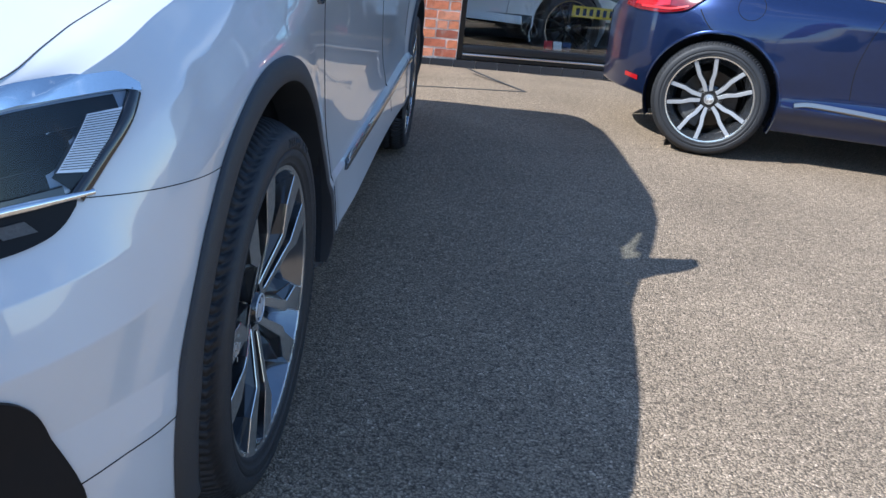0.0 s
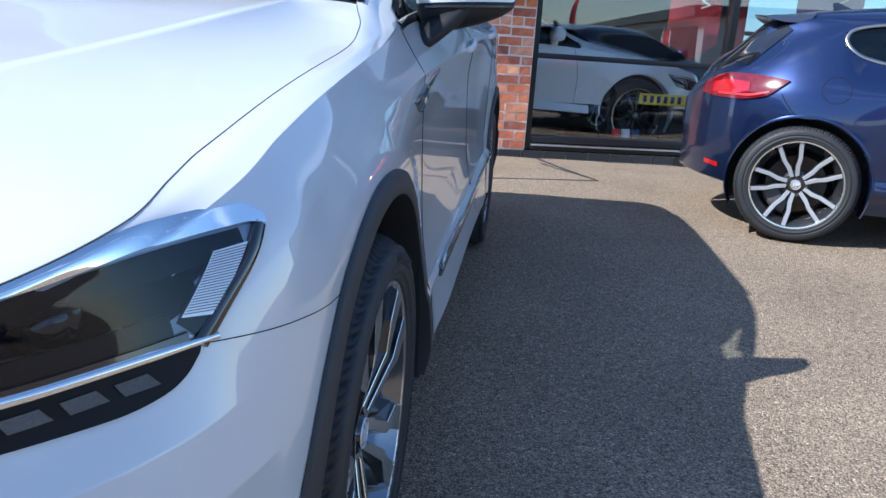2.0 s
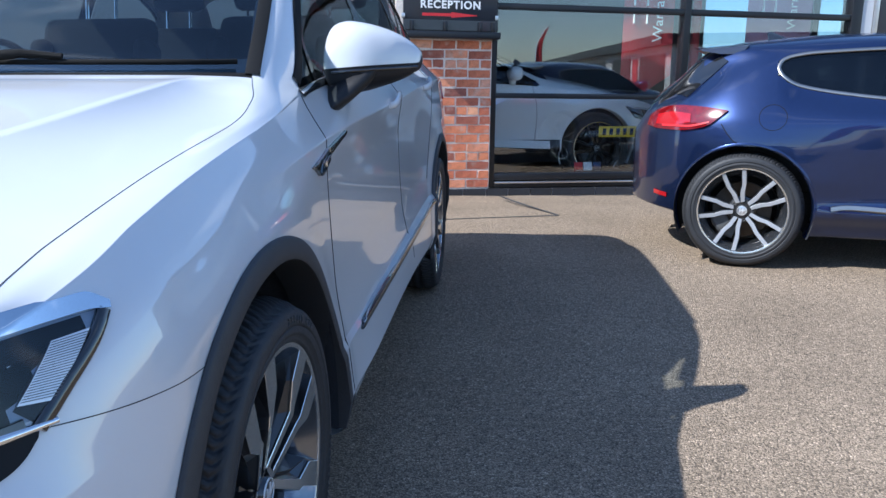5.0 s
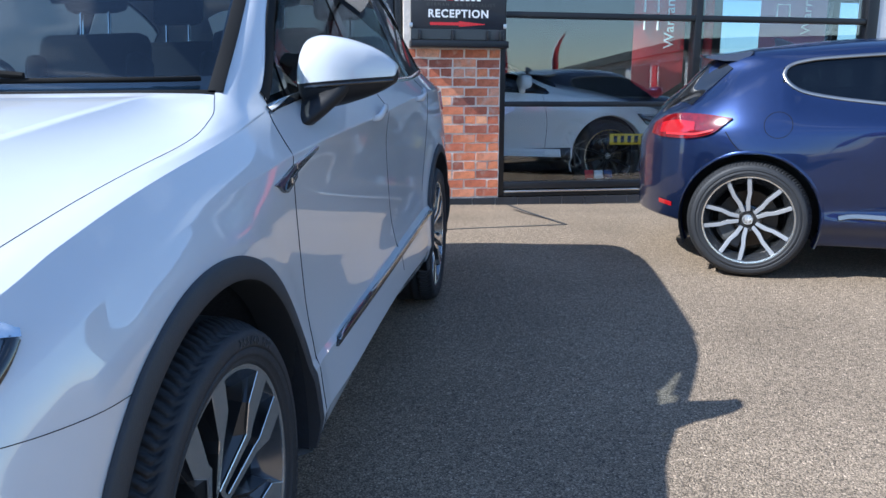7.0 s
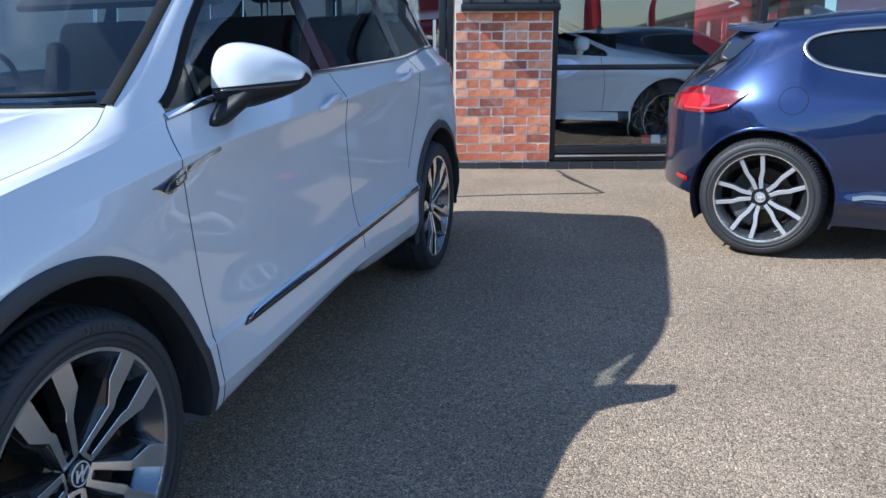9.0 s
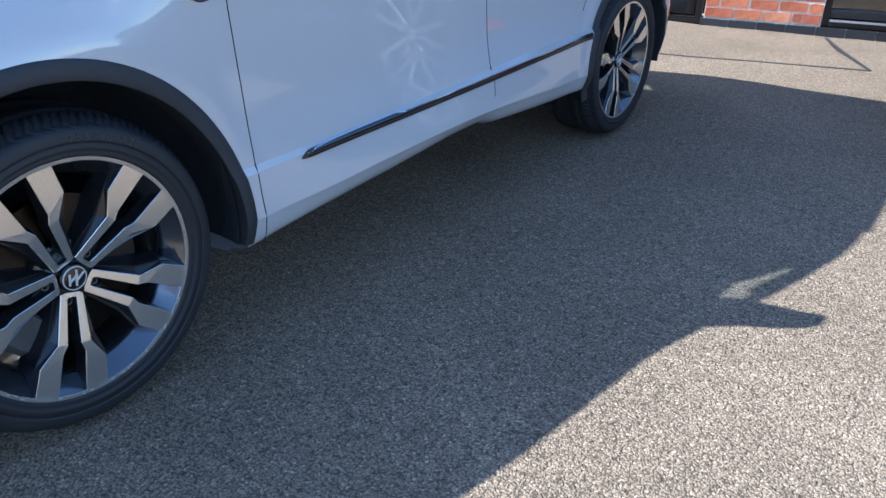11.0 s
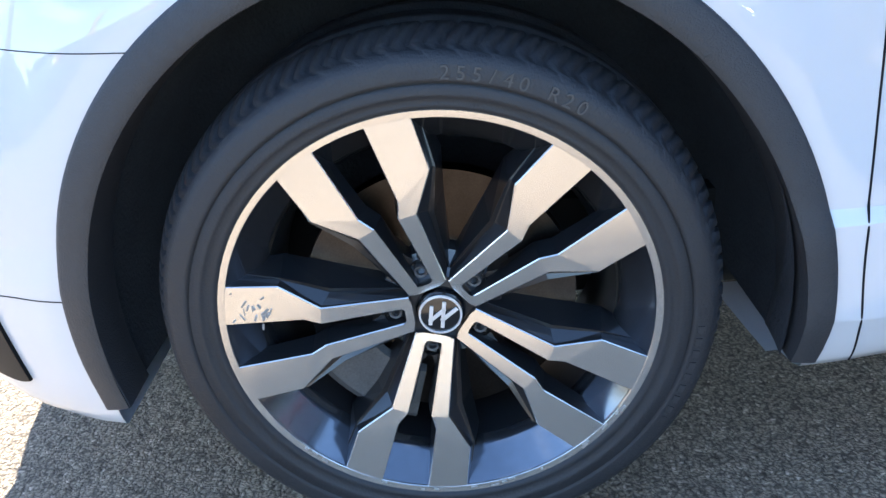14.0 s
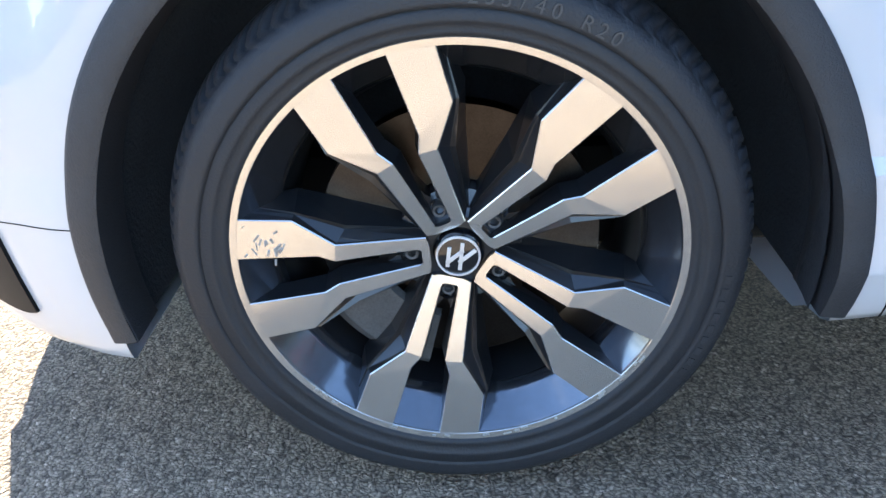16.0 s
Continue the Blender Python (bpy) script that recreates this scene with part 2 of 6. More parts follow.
def weather_brick(m):
    """Fired tones from plum to orange, one to a brick, and smears of lime on the faces."""
    nt = m.node_tree
    b, hsv = nt.nodes["Principled BSDF"], nt.nodes["Hue/Saturation/Value"]
    info, tc = nt.nodes["Object Info"], nt.nodes["Texture Coordinate"]
    ramp = nt.nodes.new("ShaderNodeValToRGB")
    ramp.color_ramp.elements[0].color = (0.26, 0.100, 0.075, 1)
    ramp.color_ramp.elements[1].color = (0.68, 0.320, 0.160, 1)
    for at, tone in ((0.25, (0.50, 0.150, 0.080, 1)), (0.6, (0.62, 0.220, 0.105, 1)), (0.85, (0.58, 0.290, 0.190, 1))):
        ramp.color_ramp.elements.new(at).color = tone
    nt.links.new(info.outputs["Random"], ramp.inputs[0])
    nt.links.new(ramp.outputs[0], hsv.inputs["Color"])
    shift = nt.nodes.new("ShaderNodeVectorMath")
    spread = nt.nodes.new("ShaderNodeMath")
    spread.operation = "MULTIPLY"
    spread.inputs[1].default_value = 40.0
    nt.links.new(info.outputs["Random"], spread.inputs[0])
    nt.links.new(tc.outputs["Object"], shift.inputs[0])
    nt.links.new(spread.outputs[0], shift.inputs[1])
    blot = nt.nodes.new("ShaderNodeTexNoise")
    blot.inputs["Scale"].default_value, blot.inputs["Detail"].default_value = 13.0, 9.0
    nt.links.new(shift.outputs[0], blot.inputs["Vector"])
    smear = nt.nodes.new("ShaderNodeMapRange")
    smear.inputs["From Min"].default_value, smear.inputs["From Max"].default_value, smear.inputs["To Max"].default_value = 0.56, 0.80, 0.6
    nt.links.new(blot.outputs["Fac"], smear.inputs["Value"])
    mix = nt.nodes.new("ShaderNodeMixRGB")
    mix.inputs[2].default_value = (0.60, 0.50, 0.42, 1)
    nt.links.new(smear.outputs[0], mix.inputs[0])
    nt.links.new(hsv.outputs[0], mix.inputs[1])
    nt.links.new(mix.outputs[0], b.inputs["Base Color"])


weather_brick(M_BRICK)
M_BLUEBRICK = material("blue_engineering_brick", (0.030, 0.031, 0.036), 0.6, 0, 0, 0.25, 12, 0.5, 120, 0.1, 0.4, 0.25)
M_JOINT = material("grey_joint", (0.30, 0.29, 0.28), 0.95, 0, 0, 0.2, 12)
M_PANEL = material("grey_wall_cladding", (0.20, 0.22, 0.23), 0.5, 0, 0, 0.06, 2)
M_SIGN = material("dark_sign_board", (0.020, 0.023, 0.030), 0.35, 0, 0.3, 0.1, 5)
M_SIGNRED = material("red_sign_vinyl", (0.55, 0.020, 0.025), 0.4, 0, 0, 0.08, 6)
M_SIGNWHITE = material("white_sign_vinyl", (0.80, 0.80, 0.79), 0.4, 0, 0, 0.04, 6)
M_BANNER = material("red_banner_cloth", (0.42, 0.030, 0.035), 0.8, 0, 0, 0.1, 5, 0.3, 200)
M_BANNERPALE = material("mauve_banner_cloth", (0.42, 0.26, 0.36), 0.8, 0, 0, 0.1, 5)
M_PLASTER = material("white_showroom_plaster", (0.55, 0.56, 0.57), 0.9, 0, 0, 0.04, 2)
M_SHOWWALL = material("grey_showroom_wall", (0.16, 0.165, 0.17), 0.8, 0, 0, 0.08, 2)
M_HEADLINER = material("grey_headliner", (0.13, 0.13, 0.13), 0.95, 0, 0, 0.05, 20)
M_BLACKPAINT = material("black_paint", (0.010, 0.010, 0.012), 0.3, 0.2, 1.0, 0.05, 3)
M_FLOOR = material("dark_showroom_tile", (0.035, 0.035, 0.038), 0.15, 0, 0, 0.1, 3)
M_YELLOW = material("yellow_plate", (0.75, 0.55, 0.03), 0.4)
M_TARMAC = asphalt("forecourt_tarmac", 2.28, 1.29)
M_SEALANT = material("bitumen_joint", (0.03, 0.03, 0.032), 0.6, 0, 0, 0.2, 20)


def machined(name):
    """Diamond-turned aluminium with a brushed sheen and a dull lacquer."""
    m = material(name, (0.76, 0.735, 0.69), 0.22, 0.9, 0.0, 0.05, 12, 0, 60, 0.03)
    b = m.node_tree.nodes["Principled BSDF"]
    b.inputs["Anisotropic"].default_value = 0.3
    return m


M_ALLOY = machined("machined_alloy")
M_SPOKE = material("silver_spoke_lacquer", (0.44, 0.45, 0.47), 0.42, 0.6, 0.0, 0.05, 14)


# ---- building helpers ----
def part(name, bm, mat, parent=None, label="", smooth=None):
    """Links a bmesh as one mesh object; smooth: angle in degrees."""
    me = bpy.data.meshes.new(name)
    bmesh.ops.recalc_face_normals(bm, faces=bm.faces)
    if smooth is not None:
        lim = radians(smooth)
        for e in bm.edges:
            e.smooth = len(e.link_faces) == 2 and e.calc_face_angle(0) < lim
        for f in bm.faces:
            f.smooth = True
    bm.to_mesh(me)
    bm.free()
    for k in (mat if isinstance(mat, (list, tuple)) else [mat]):
        me.materials.append(k)
    ob = new(name, me)
    if parent:
        ob.parent = parent
    if label:
        ob["label"] = label
    return ob


def mesh_part(name, verts, faces, mat, parent=None, label="", normals=None, smooth=True, slots=None):
    me = bpy.data.meshes.new(name)
    me.from_pydata([tuple(v) for v in verts], [], [tuple(f) for f in faces])
    for k in (mat if isinstance(mat, (list, tuple)) else [mat]):
        me.materials.append(k)
    me.polygons.foreach_set("use_smooth", [smooth] * len(me.polygons))
    if slots is not None:
        me.polygons.foreach_set("material_index", slots)
    if normals is not None:
        me.normals_split_custom_set_from_vertices([tuple(n) for n in normals])
    me.update()
    ob = new(name, me)
    if parent:
        ob.parent = parent
    if label:
        ob["label"] = label
    return ob


def thing(name, m, label, category, group="", kind=""):
    ob = new(name)
    ob.empty_display_size = 0.1
    ob.matrix_world = m
    return tagged(ob, label, category, group, kind)


def box(bm, x0, x1, y0, y1, z0, z1, m=None, bevel=0.0):
    r = bmesh.ops.create_cube(bm, size=1.0)
    vs = r["verts"]
    bmesh.ops.scale(bm, vec=(x1 - x0, y1 - y0, z1 - z0), verts=vs)
    bmesh.ops.translate(bm, vec=((x0 + x1) / 2, (y0 + y1) / 2, (z0 + z1) / 2), verts=vs)
    if bevel:
        es = list({e for v in vs for e in v.link_edges})
        out = bmesh.ops.bevel(bm, geom=es, offset=bevel, segments=2, affect="EDGES", profile=0.5)
        vs = list({v for f in out["faces"] for v in f.verts} | {v for v in vs if v.is_valid})
    if m is not None:
        bmesh.ops.transform(bm, matrix=m, verts=vs)
    return vs


def box_part(name, x0, x1, y0, y1, z0, z1, mat, parent=None, label="", m=None, bevel=0.0):
    bm = bmesh.new()
    box(bm, x0, x1, y0, y1, z0, z1, m, bevel)
    return part(name, bm, mat, parent, label, 40 if bevel else None)


def spin(profile, n=96, axis="x", a0=0.0, a1=360.0):
    """Vertices and faces of a profile of (radius, along) turned about the x axis."""
    closed = abs(a1 - a0) >= 359.9
    count = n if closed else n + 1
    verts, faces = [], []
    for i in range(count):
        a = radians(a0 + (a1 - a0) * i / n)
        for r, h in profile:
            verts.append((h, r * math.cos(a), r * math.sin(a)))
    k = len(profile)
    for i in range(n):
        j = (i + 1) % count
        for p in range(k - 1):
            faces.append((i * k + p, j * k + p, j * k + p + 1, i * k + p + 1))
    return verts, faces


def spin_part(name, profile, mat, parent, label="", n=96, at=None, a0=0.0, a1=360.0, sharp=35):
    verts, faces = spin(profile, n, "x", a0, a1)
    bm = bmesh.new()
    vs = [bm.verts.new(v) for v in verts]
    for f in faces:
        try:
            bm.faces.new([vs[i] for i in f])
        except ValueError:
            pass
    bmesh.ops.remove_doubles(bm, verts=bm.verts, dist=1e-5)
    ob = part(name, bm, mat, parent, label, sharp)
    if at is not None:
        ob.matrix_local = at
    return ob


def ribbon(name, pts, nrm, width, lift, mat, parent, label="", thick=0.003):
    """A thin flat strip that follows points on a surface with the normals given."""
    n = len(pts)
    P, N = np.array(pts, float), np.array(nrm, float)
    T = np.gradient(P, axis=0)
    T /= np.linalg.norm(T, axis=1)[:, None] + 1e-9
    B = np.cross(N, T)
    B /= np.linalg.norm(B, axis=1)[:, None] + 1e-9
    w = np.asarray(width) * np.ones(n)
    rows = []
    for off, up in ((-0.5, -thick), (-0.5, 0.6), (-0.36, 1.0), (0.36, 1.0), (0.5, 0.6), (0.5, -thick)):
        h = lift * up if up > 0 else up
        rows.append(P + B * (w * off)[:, None] + N * h)
    verts = np.concatenate(rows)
    faces = [(r * n + i, r * n + i + 1, (r + 1) * n + i + 1, (r + 1) * n + i) for r in range(5) for i in range(n - 1)]
    bm = bmesh.new()
    vs = [bm.verts.new(v) for v in verts]
    for f in faces:
        bm.faces.new([vs[i] for i in f])
    return part(name, bm, mat, parent, label, 50)


def tube(name, pts, r, mat, parent=None, label="", k=8, cap=True):
    P = np.array(pts, float)
    T = np.gradient(P, axis=0)
    T /= np.linalg.norm(T, axis=1)[:, None] + 1e-9
    ref = np.array([0.0, 0.0, 1.0]) if abs(T[0][2]) < 0.9 else np.array([1.0, 0, 0])
    bm = bmesh.new()
    rings = []
    rad = np.asarray(r) * np.ones(len(P))
    for p, t, q in zip(P, T, rad):
        a = np.cross(t, ref)
        a /= np.linalg.norm(a)
        b = np.cross(t, a)
        rings.append([bm.verts.new(p + q * (math.cos(2 * math.pi * i / k) * a + math.sin(2 * math.pi * i / k) * b)) for i in range(k)])
    for u, v in zip(rings, rings[1:]):
        for i in range(k):
            bm.faces.new((u[i], u[(i + 1) % k], v[(i + 1) % k], v[i]))
    if cap:
        bm.faces.new(rings[0])
        bm.faces.new(rings[-1])
    return part(name, bm, mat, parent, label, 45)


def lettering(name, text, size, mat, parent, m, label="", depth=0.001, spacing=1.0, bold=0.0):
    """Raised letters in the built-in face, as a mesh."""
    cu = bpy.data.curves.new(name, "FONT")
    cu.body, cu.size, cu.extrude, cu.align_x, cu.align_y = text, size, depth, "CENTER", "CENTER"
    cu.space_character, cu.offset = spacing, bold
    tmp = bpy.data.objects.new(name, cu)
    scene.collection.objects.link(tmp)
    me = bpy.data.meshes.new_from_object(tmp.evaluated_get(bpy.context.evaluated_depsgraph_get()))
    bpy.data.objects.remove(tmp)
    me.materials.clear()
    me.materials.append(mat)
    ob = new(name, me)
    if parent:
        ob.parent = parent
    ob.matrix_local = m
    if label:
        ob["label"] = label
    return ob


def curve(*keys):
    """A smooth monotone curve through (place, value) keys."""
    xs, ys = np.array([k[0] for k in keys], float), np.array([k[1] for k in keys], float)
    if len(xs) == 1:
        return lambda q: np.full_like(np.asarray(q, float), ys[0])
    h, d = np.diff(xs), np.diff(ys) / np.diff(xs)
    g = np.zeros(len(xs))
    g[0], g[-1] = d[0], d[-1]
    for i in range(1, len(xs) - 1):
        if d[i - 1] * d[i] > 0:
            w1, w2 = 2 * h[i] + h[i - 1], h[i] + 2 * h[i - 1]
            g[i] = (w1 + w2) / (w1 / d[i - 1] + w2 / d[i])

    def value(q):
        q = np.clip(np.asarray(q, float), xs[0], xs[-1])
        i = np.clip(np.searchsorted(xs, q) - 1, 0, len(h) - 1)
        t = (q - xs[i]) / h[i]
        return (ys[i] * (1 + 2 * t) * (1 - t) ** 2 + g[i] * h[i] * t * (1 - t) ** 2
                + ys[i + 1] * t * t * (3 - 2 * t) + g[i + 1] * h[i] * t * t * (t - 1))
    return value


def smoothstep(a, b, q):
    t = np.clip((q - a) / (b - a), 0, 1)
    return t * t * (3 - 2 * t)


class Shell:
    """A car's skin as a loft: curves give section points from sill to crown, station by station along y."""

    def __init__(self, lines, mid, stations, taper, bow, sub=6, flares=(), creases=(), press=None, fair=()):
        self.mid, self.sub = mid, sub
        ys = np.array(sorted(set(round(float(v), 4) for v in stations)))
        self.ys = ys
        k = len(lines)
        w = taper(ys)
        cx = np.array([mid + (fx(ys) - mid) * (w if i < 13 else 1) for i, (fx, fz) in enumerate(lines)])
        cz = np.array([fz(ys) for fx, fz in lines])
        s = np.linspace(0, k - 1, (k - 1) * sub + 1)
        for c, y0, y1 in creases:
            s = np.concatenate([s, [c - 0.03, c + 0.03]])
        s = np.sort(s)
        self.s = s
        X, Z = np.zeros((len(ys), len(s))), np.zeros((len(ys), len(s)))
        idx = np.arange(k)
        for j in range(len(ys)):
            # the section breaks sharply at the creases
            for share, fade in ((float(smoothstep(0.0, 0.45, ys[j])), False), (1 - float(smoothstep(0.0, 0.45, ys[j])), True)):
                cut = [0] + sorted(c for c, y0, y1 in creases if y0 < ys[j] < y1 and not (fade and y0 == 0)) + [k - 1]
                x_, z_ = np.zeros(len(s)), np.zeros(len(s))
                for c0, c1 in zip(cut, cut[1:]):
                    on = (s >= c0) & (s <= c1)
                    x_[on] = curve(*zip(idx[c0:c1 + 1], cx[c0:c1 + 1, j]))(s[on])
                    z_[on] = curve(*zip(idx[c0:c1 + 1], cz[c0:c1 + 1, j]))(s[on])
                X[j] += share * x_
                Z[j] += share * z_
        for width, s0, s1, y0, y1 in fair:
            g = np.exp(-(ys[:, None] - ys[None, :]) ** 2 / (2 * width ** 2)) * np.gradient(ys)[None, :]
            g /= g.sum(1)[:, None]
            w_ = smoothstep(y0, y0 + 0.1, ys)[:, None] * (1 - smoothstep(y1 - 0.1, y1, ys))[:, None] * ((s >= s0) & (s <= s1))[None, :]
            X, Z = X + w_ * (g @ X - X), Z + w_ * (g @ Z - Z)
        if press:
            Z = Z - press(ys[:, None], s[None, :])
        Y = ys[:, None] + bow(ys[:, None], s[None, :])
        for fy, fz, r0, r1, rise in flares:
            d = np.hypot(Y - fy, Z - fz)
            X = X + rise * (1 - smoothstep(r0, r1, d)) * (s[None, :] < 8) * (d < r1)
        self.S = np.stack([X, Y, Z], -1)
        a, b = np.gradient(self.S, axis=0), np.gradient(self.S, axis=1)
        n = np.cross(a, b)
        n /= np.linalg.norm(n, axis=2)[:, :, None] + 1e-12
        self.N = n
        self.yc = (ys[:-1] + ys[1:]) / 2
        self.sc = (s[:-1] + s[1:]) / 2
        self.C = (self.S[:-1, :-1] + self.S[1:, 1:]) / 2

    def panel(self, name, mask, mat, parent, label="", both=False, side=1, lift=0.0):
        """The cells of mask as one mesh; side -1: the mirrored flank; both: across the car."""
        V, NN, F = [], [], []
        used = np.argwhere(mask)
        for sg in ((1, -1) if both else (side,)):
            index = {}
            for i, j in used:
                q = []
                for a, b in ((i, j), (i + 1, j), (i + 1, j + 1), (i, j + 1)):
                    if (a, b) not in index:
                        index[(a, b)] = len(V)
                        p, n = self.S[a, b] + lift * self.N[a, b], self.N[a, b]
                        if sg < 0:
                            p, n = np.array([2 * self.mid - p[0], p[1], p[2]]), np.array([-n[0], n[1], n[2]])
                        V.append(p)
                        NN.append(n)
                    q.append(index[(a, b)])
                F.append(q if sg > 0 else q[::-1])
        return mesh_part(name, V, F, mat, parent, label, NN)

    def at(self, y, s, lift=0.0):
        i = np.clip(np.interp(y, self.ys, np.arange(len(self.ys))), 0, len(self.ys) - 1.001)
        j = np.clip(np.interp(s, self.s, np.arange(len(self.s))), 0, len(self.s) - 1.001)
        a, b = int(i), int(j)
        u, v = i - a, j - b
        P = (self.S[a, b] * (1 - u) * (1 - v) + self.S[a + 1, b] * u * (1 - v) + self.S[a, b + 1] * (1 - u) * v + self.S[a + 1, b + 1] * u * v)
        n = (self.N[a, b] * (1 - u) * (1 - v) + self.N[a + 1, b] * u * (1 - v) + self.N[a, b + 1] * (1 - u) * v + self.N[a + 1, b + 1] * u * v)
        n = n / np.linalg.norm(n)
        return P + lift * n, n

    def s_of(self, y, z, top=9.0):
        i = np.clip(np.interp(y, self.ys, np.arange(len(self.ys))), 0, len(self.ys) - 1.001)
        a, u = int(i), i - int(i)
        zz = self.S[a, :, 2] * (1 - u) + self.S[a + 1, :, 2] * u
        m = (self.s >= 1) & (self.s <= top)
        return float(np.interp(z, np.maximum.accumulate(zz[m]), self.s[m]))

    def yz(self, y, z, lift=0.0, top=9.0):
        return self.at(y, self.s_of(y, z, top), lift)

    def flip(self, p):
        return np.array([2 * self.mid - p[0], p[1], p[2]])

    def line(self, name, keys, width, lift, mat, parent, label="", n=40, side=1, by="z", top=9.0):
        """A strip on the skin through (y, z) or (y, s) keys."""
        t = np.linspace(0, len(keys) - 1, n)
        fy, fz = curve(*enumerate([k[0] for k in keys])), curve(*enumerate([k[1] for k in keys]))
        P, N = [], []
        for q in t:
            p, m = self.yz(float(fy(q)), float(fz(q)), 0, top) if by == "z" else self.at(float(fy(q)), float(fz(q)))
            if side < 0:
                p, m = self.flip(p), np.array([-m[0], m[1], m[2]])
            P.append(p)
            N.append(m)
        return ribbon(name, P, N, width, lift, mat, parent, label)

    def patch(self, name, low, high, mat, parent, label="", nu=30, nv=10, lift=0.004, side=1, top=9.0):
        """A four-sided patch on the skin between a lower and an upper line of (y, z) keys."""
        ly, lz = curve(*enumerate([k[0] for k in low])), curve(*enumerate([k[1] for k in low]))
        hy, hz = curve(*enumerate([k[0] for k in high])), curve(*enumerate([k[1] for k in high]))
        V, NN, F = [], [], []
        for i in range(nu + 1):
            a, b = i / nu * (len(low) - 1), i / nu * (len(high) - 1)
            for j in range(nv + 1):
                v = j / nv
                p, n = self.yz(float(ly(a) * (1 - v) + hy(b) * v), float(lz(a) * (1 - v) + hz(b) * v), lift, top)
                if side < 0:
                    p, n = self.flip(p), np.array([-n[0], n[1], n[2]])
                V.append(p)
                NN.append(n)
        for i in range(nu):
            for j in range(nv):
                q = (i * (nv + 1) + j, (i + 1) * (nv + 1) + j, (i + 1) * (nv + 1) + j + 1, i * (nv + 1) + j + 1)
                F.append(q if side > 0 else q[::-1])
        mid = F[(nu // 2) * nv + nv // 2]
        g = np.cross(np.array(V[mid[1]]) - V[mid[0]], np.array(V[mid[2]]) - V[mid[1]])
        if np.dot(g, NN[mid[0]]) < 0:
            F = [q[::-1] for q in F]
        # turned rim so that the edge has depth
        rim = [i * (nv + 1) for i in range(nu + 1)] + [nu * (nv + 1) + j for j in range(1, nv + 1)] + [i * (nv + 1) + nv for i in range(nu - 1, -1, -1)] + [j for j in range(nv - 1, 0, -1)]
        base = len(V)
        for r in rim:
            V.append(np.array(V[r]) - np.array(NN[r]) * (lift + 0.004))
            NN.append(NN[r])
        k = len(rim)
        for i in range(k):
            F.append((rim[i], base + i, base + (i + 1) % k, rim[(i + 1) % k]))
        return mesh_part(name, V, F, mat, parent, label, NN)


def inside(poly, y, z):
    """Whether points lie within a polygon of (y, z) corners."""
    hit = np.zeros(np.shape(y), bool)
    for (a, b), (c, d) in zip(poly, poly[1:] + poly[:1]):
        cross = ((b > z) != (d > z)) & (y < (c - a) * (z - b) / ((d - b) + 1e-12) + a)
        hit ^= cross
    return hit


# ---- wheels ----
def tyre_mesh(R, Rb, W, blocks=58):
    """Outer face near x = 0, inner at -W. Sidewalls, shoulder blocks and grooves."""
    h = R - Rb
    prof = [(Rb - 0.004, -0.012), (Rb + 0.002, 0.000), (Rb + 0.008, 0.004), (Rb + 0.010, 0.0015), (Rb + 0.20 * h, 0.008), (Rb + 0.26 * h, 0.0095), (Rb + 0.275 * h, 0.0085), (Rb + 0.36 * h, 0.0115), (Rb + 0.37 * h, 0.0075), (Rb + 0.385 * h, 0.0075), (Rb + 0.395 * h, 0.0112), (Rb + 0.45 * h, 0.011), (Rb + 0.60 * h, 0.010),
            (Rb + 0.66 * h, 0.008), (Rb + 0.76 * h, 0.002), (R - 0.019, -0.005), (R - 0.013, -0.012), (R - 0.0065, -0.024), (R - 0.002, -0.040), (R, -0.052), (R, -0.056), (R, -0.066), (R, -0.070), (R + 0.001, -0.095), (R + 0.001, -0.099), (R + 0.001, -0.109)]
    half = len(prof)
    prof += [(r, -W - x) for r, x in reversed(prof)]
    n, steps = blocks * 8, (0.0, 0.025, 0.20, 0.225, 0.52, 0.545, 0.66, 0.685)
    verts, faces = [], []
    for i in range(n):
        ph = i % 8
        for j, (r, x) in enumerate(prof):
            jj = j if j < half else len(prof) - 1 - j
            # the grooves lean a little, like hooks, over the shoulder
            a = 2 * math.pi * (i // 8 + steps[ph] + 0.20 * max(0, jj - 13) - 0.35 * max(0, jj - 16)) / blocks
            if jj in (20, 21, 24, 25):
                r -= 0.006
            if ph in (1, 2) and 15 <= jj <= 19:
                r -= 0.0040 if jj > 15 else 0.0006
                x += -0.0016 if (jj <= 16 and j < half) else 0
            if ph in (5, 6) and 16 <= jj <= 18:
                r -= 0.003
                x += -0.001 if (jj <= 16 and j < half) else 0
            verts.append((x, r * math.cos(a), r * math.sin(a)))
    k = len(prof)
    for i in range(n):
        m = (i + 1) % n
        for p in range(k - 1):
            faces.append((i * k + p, m * k + p, m * k + p + 1, i * k + p + 1))
    return verts, faces


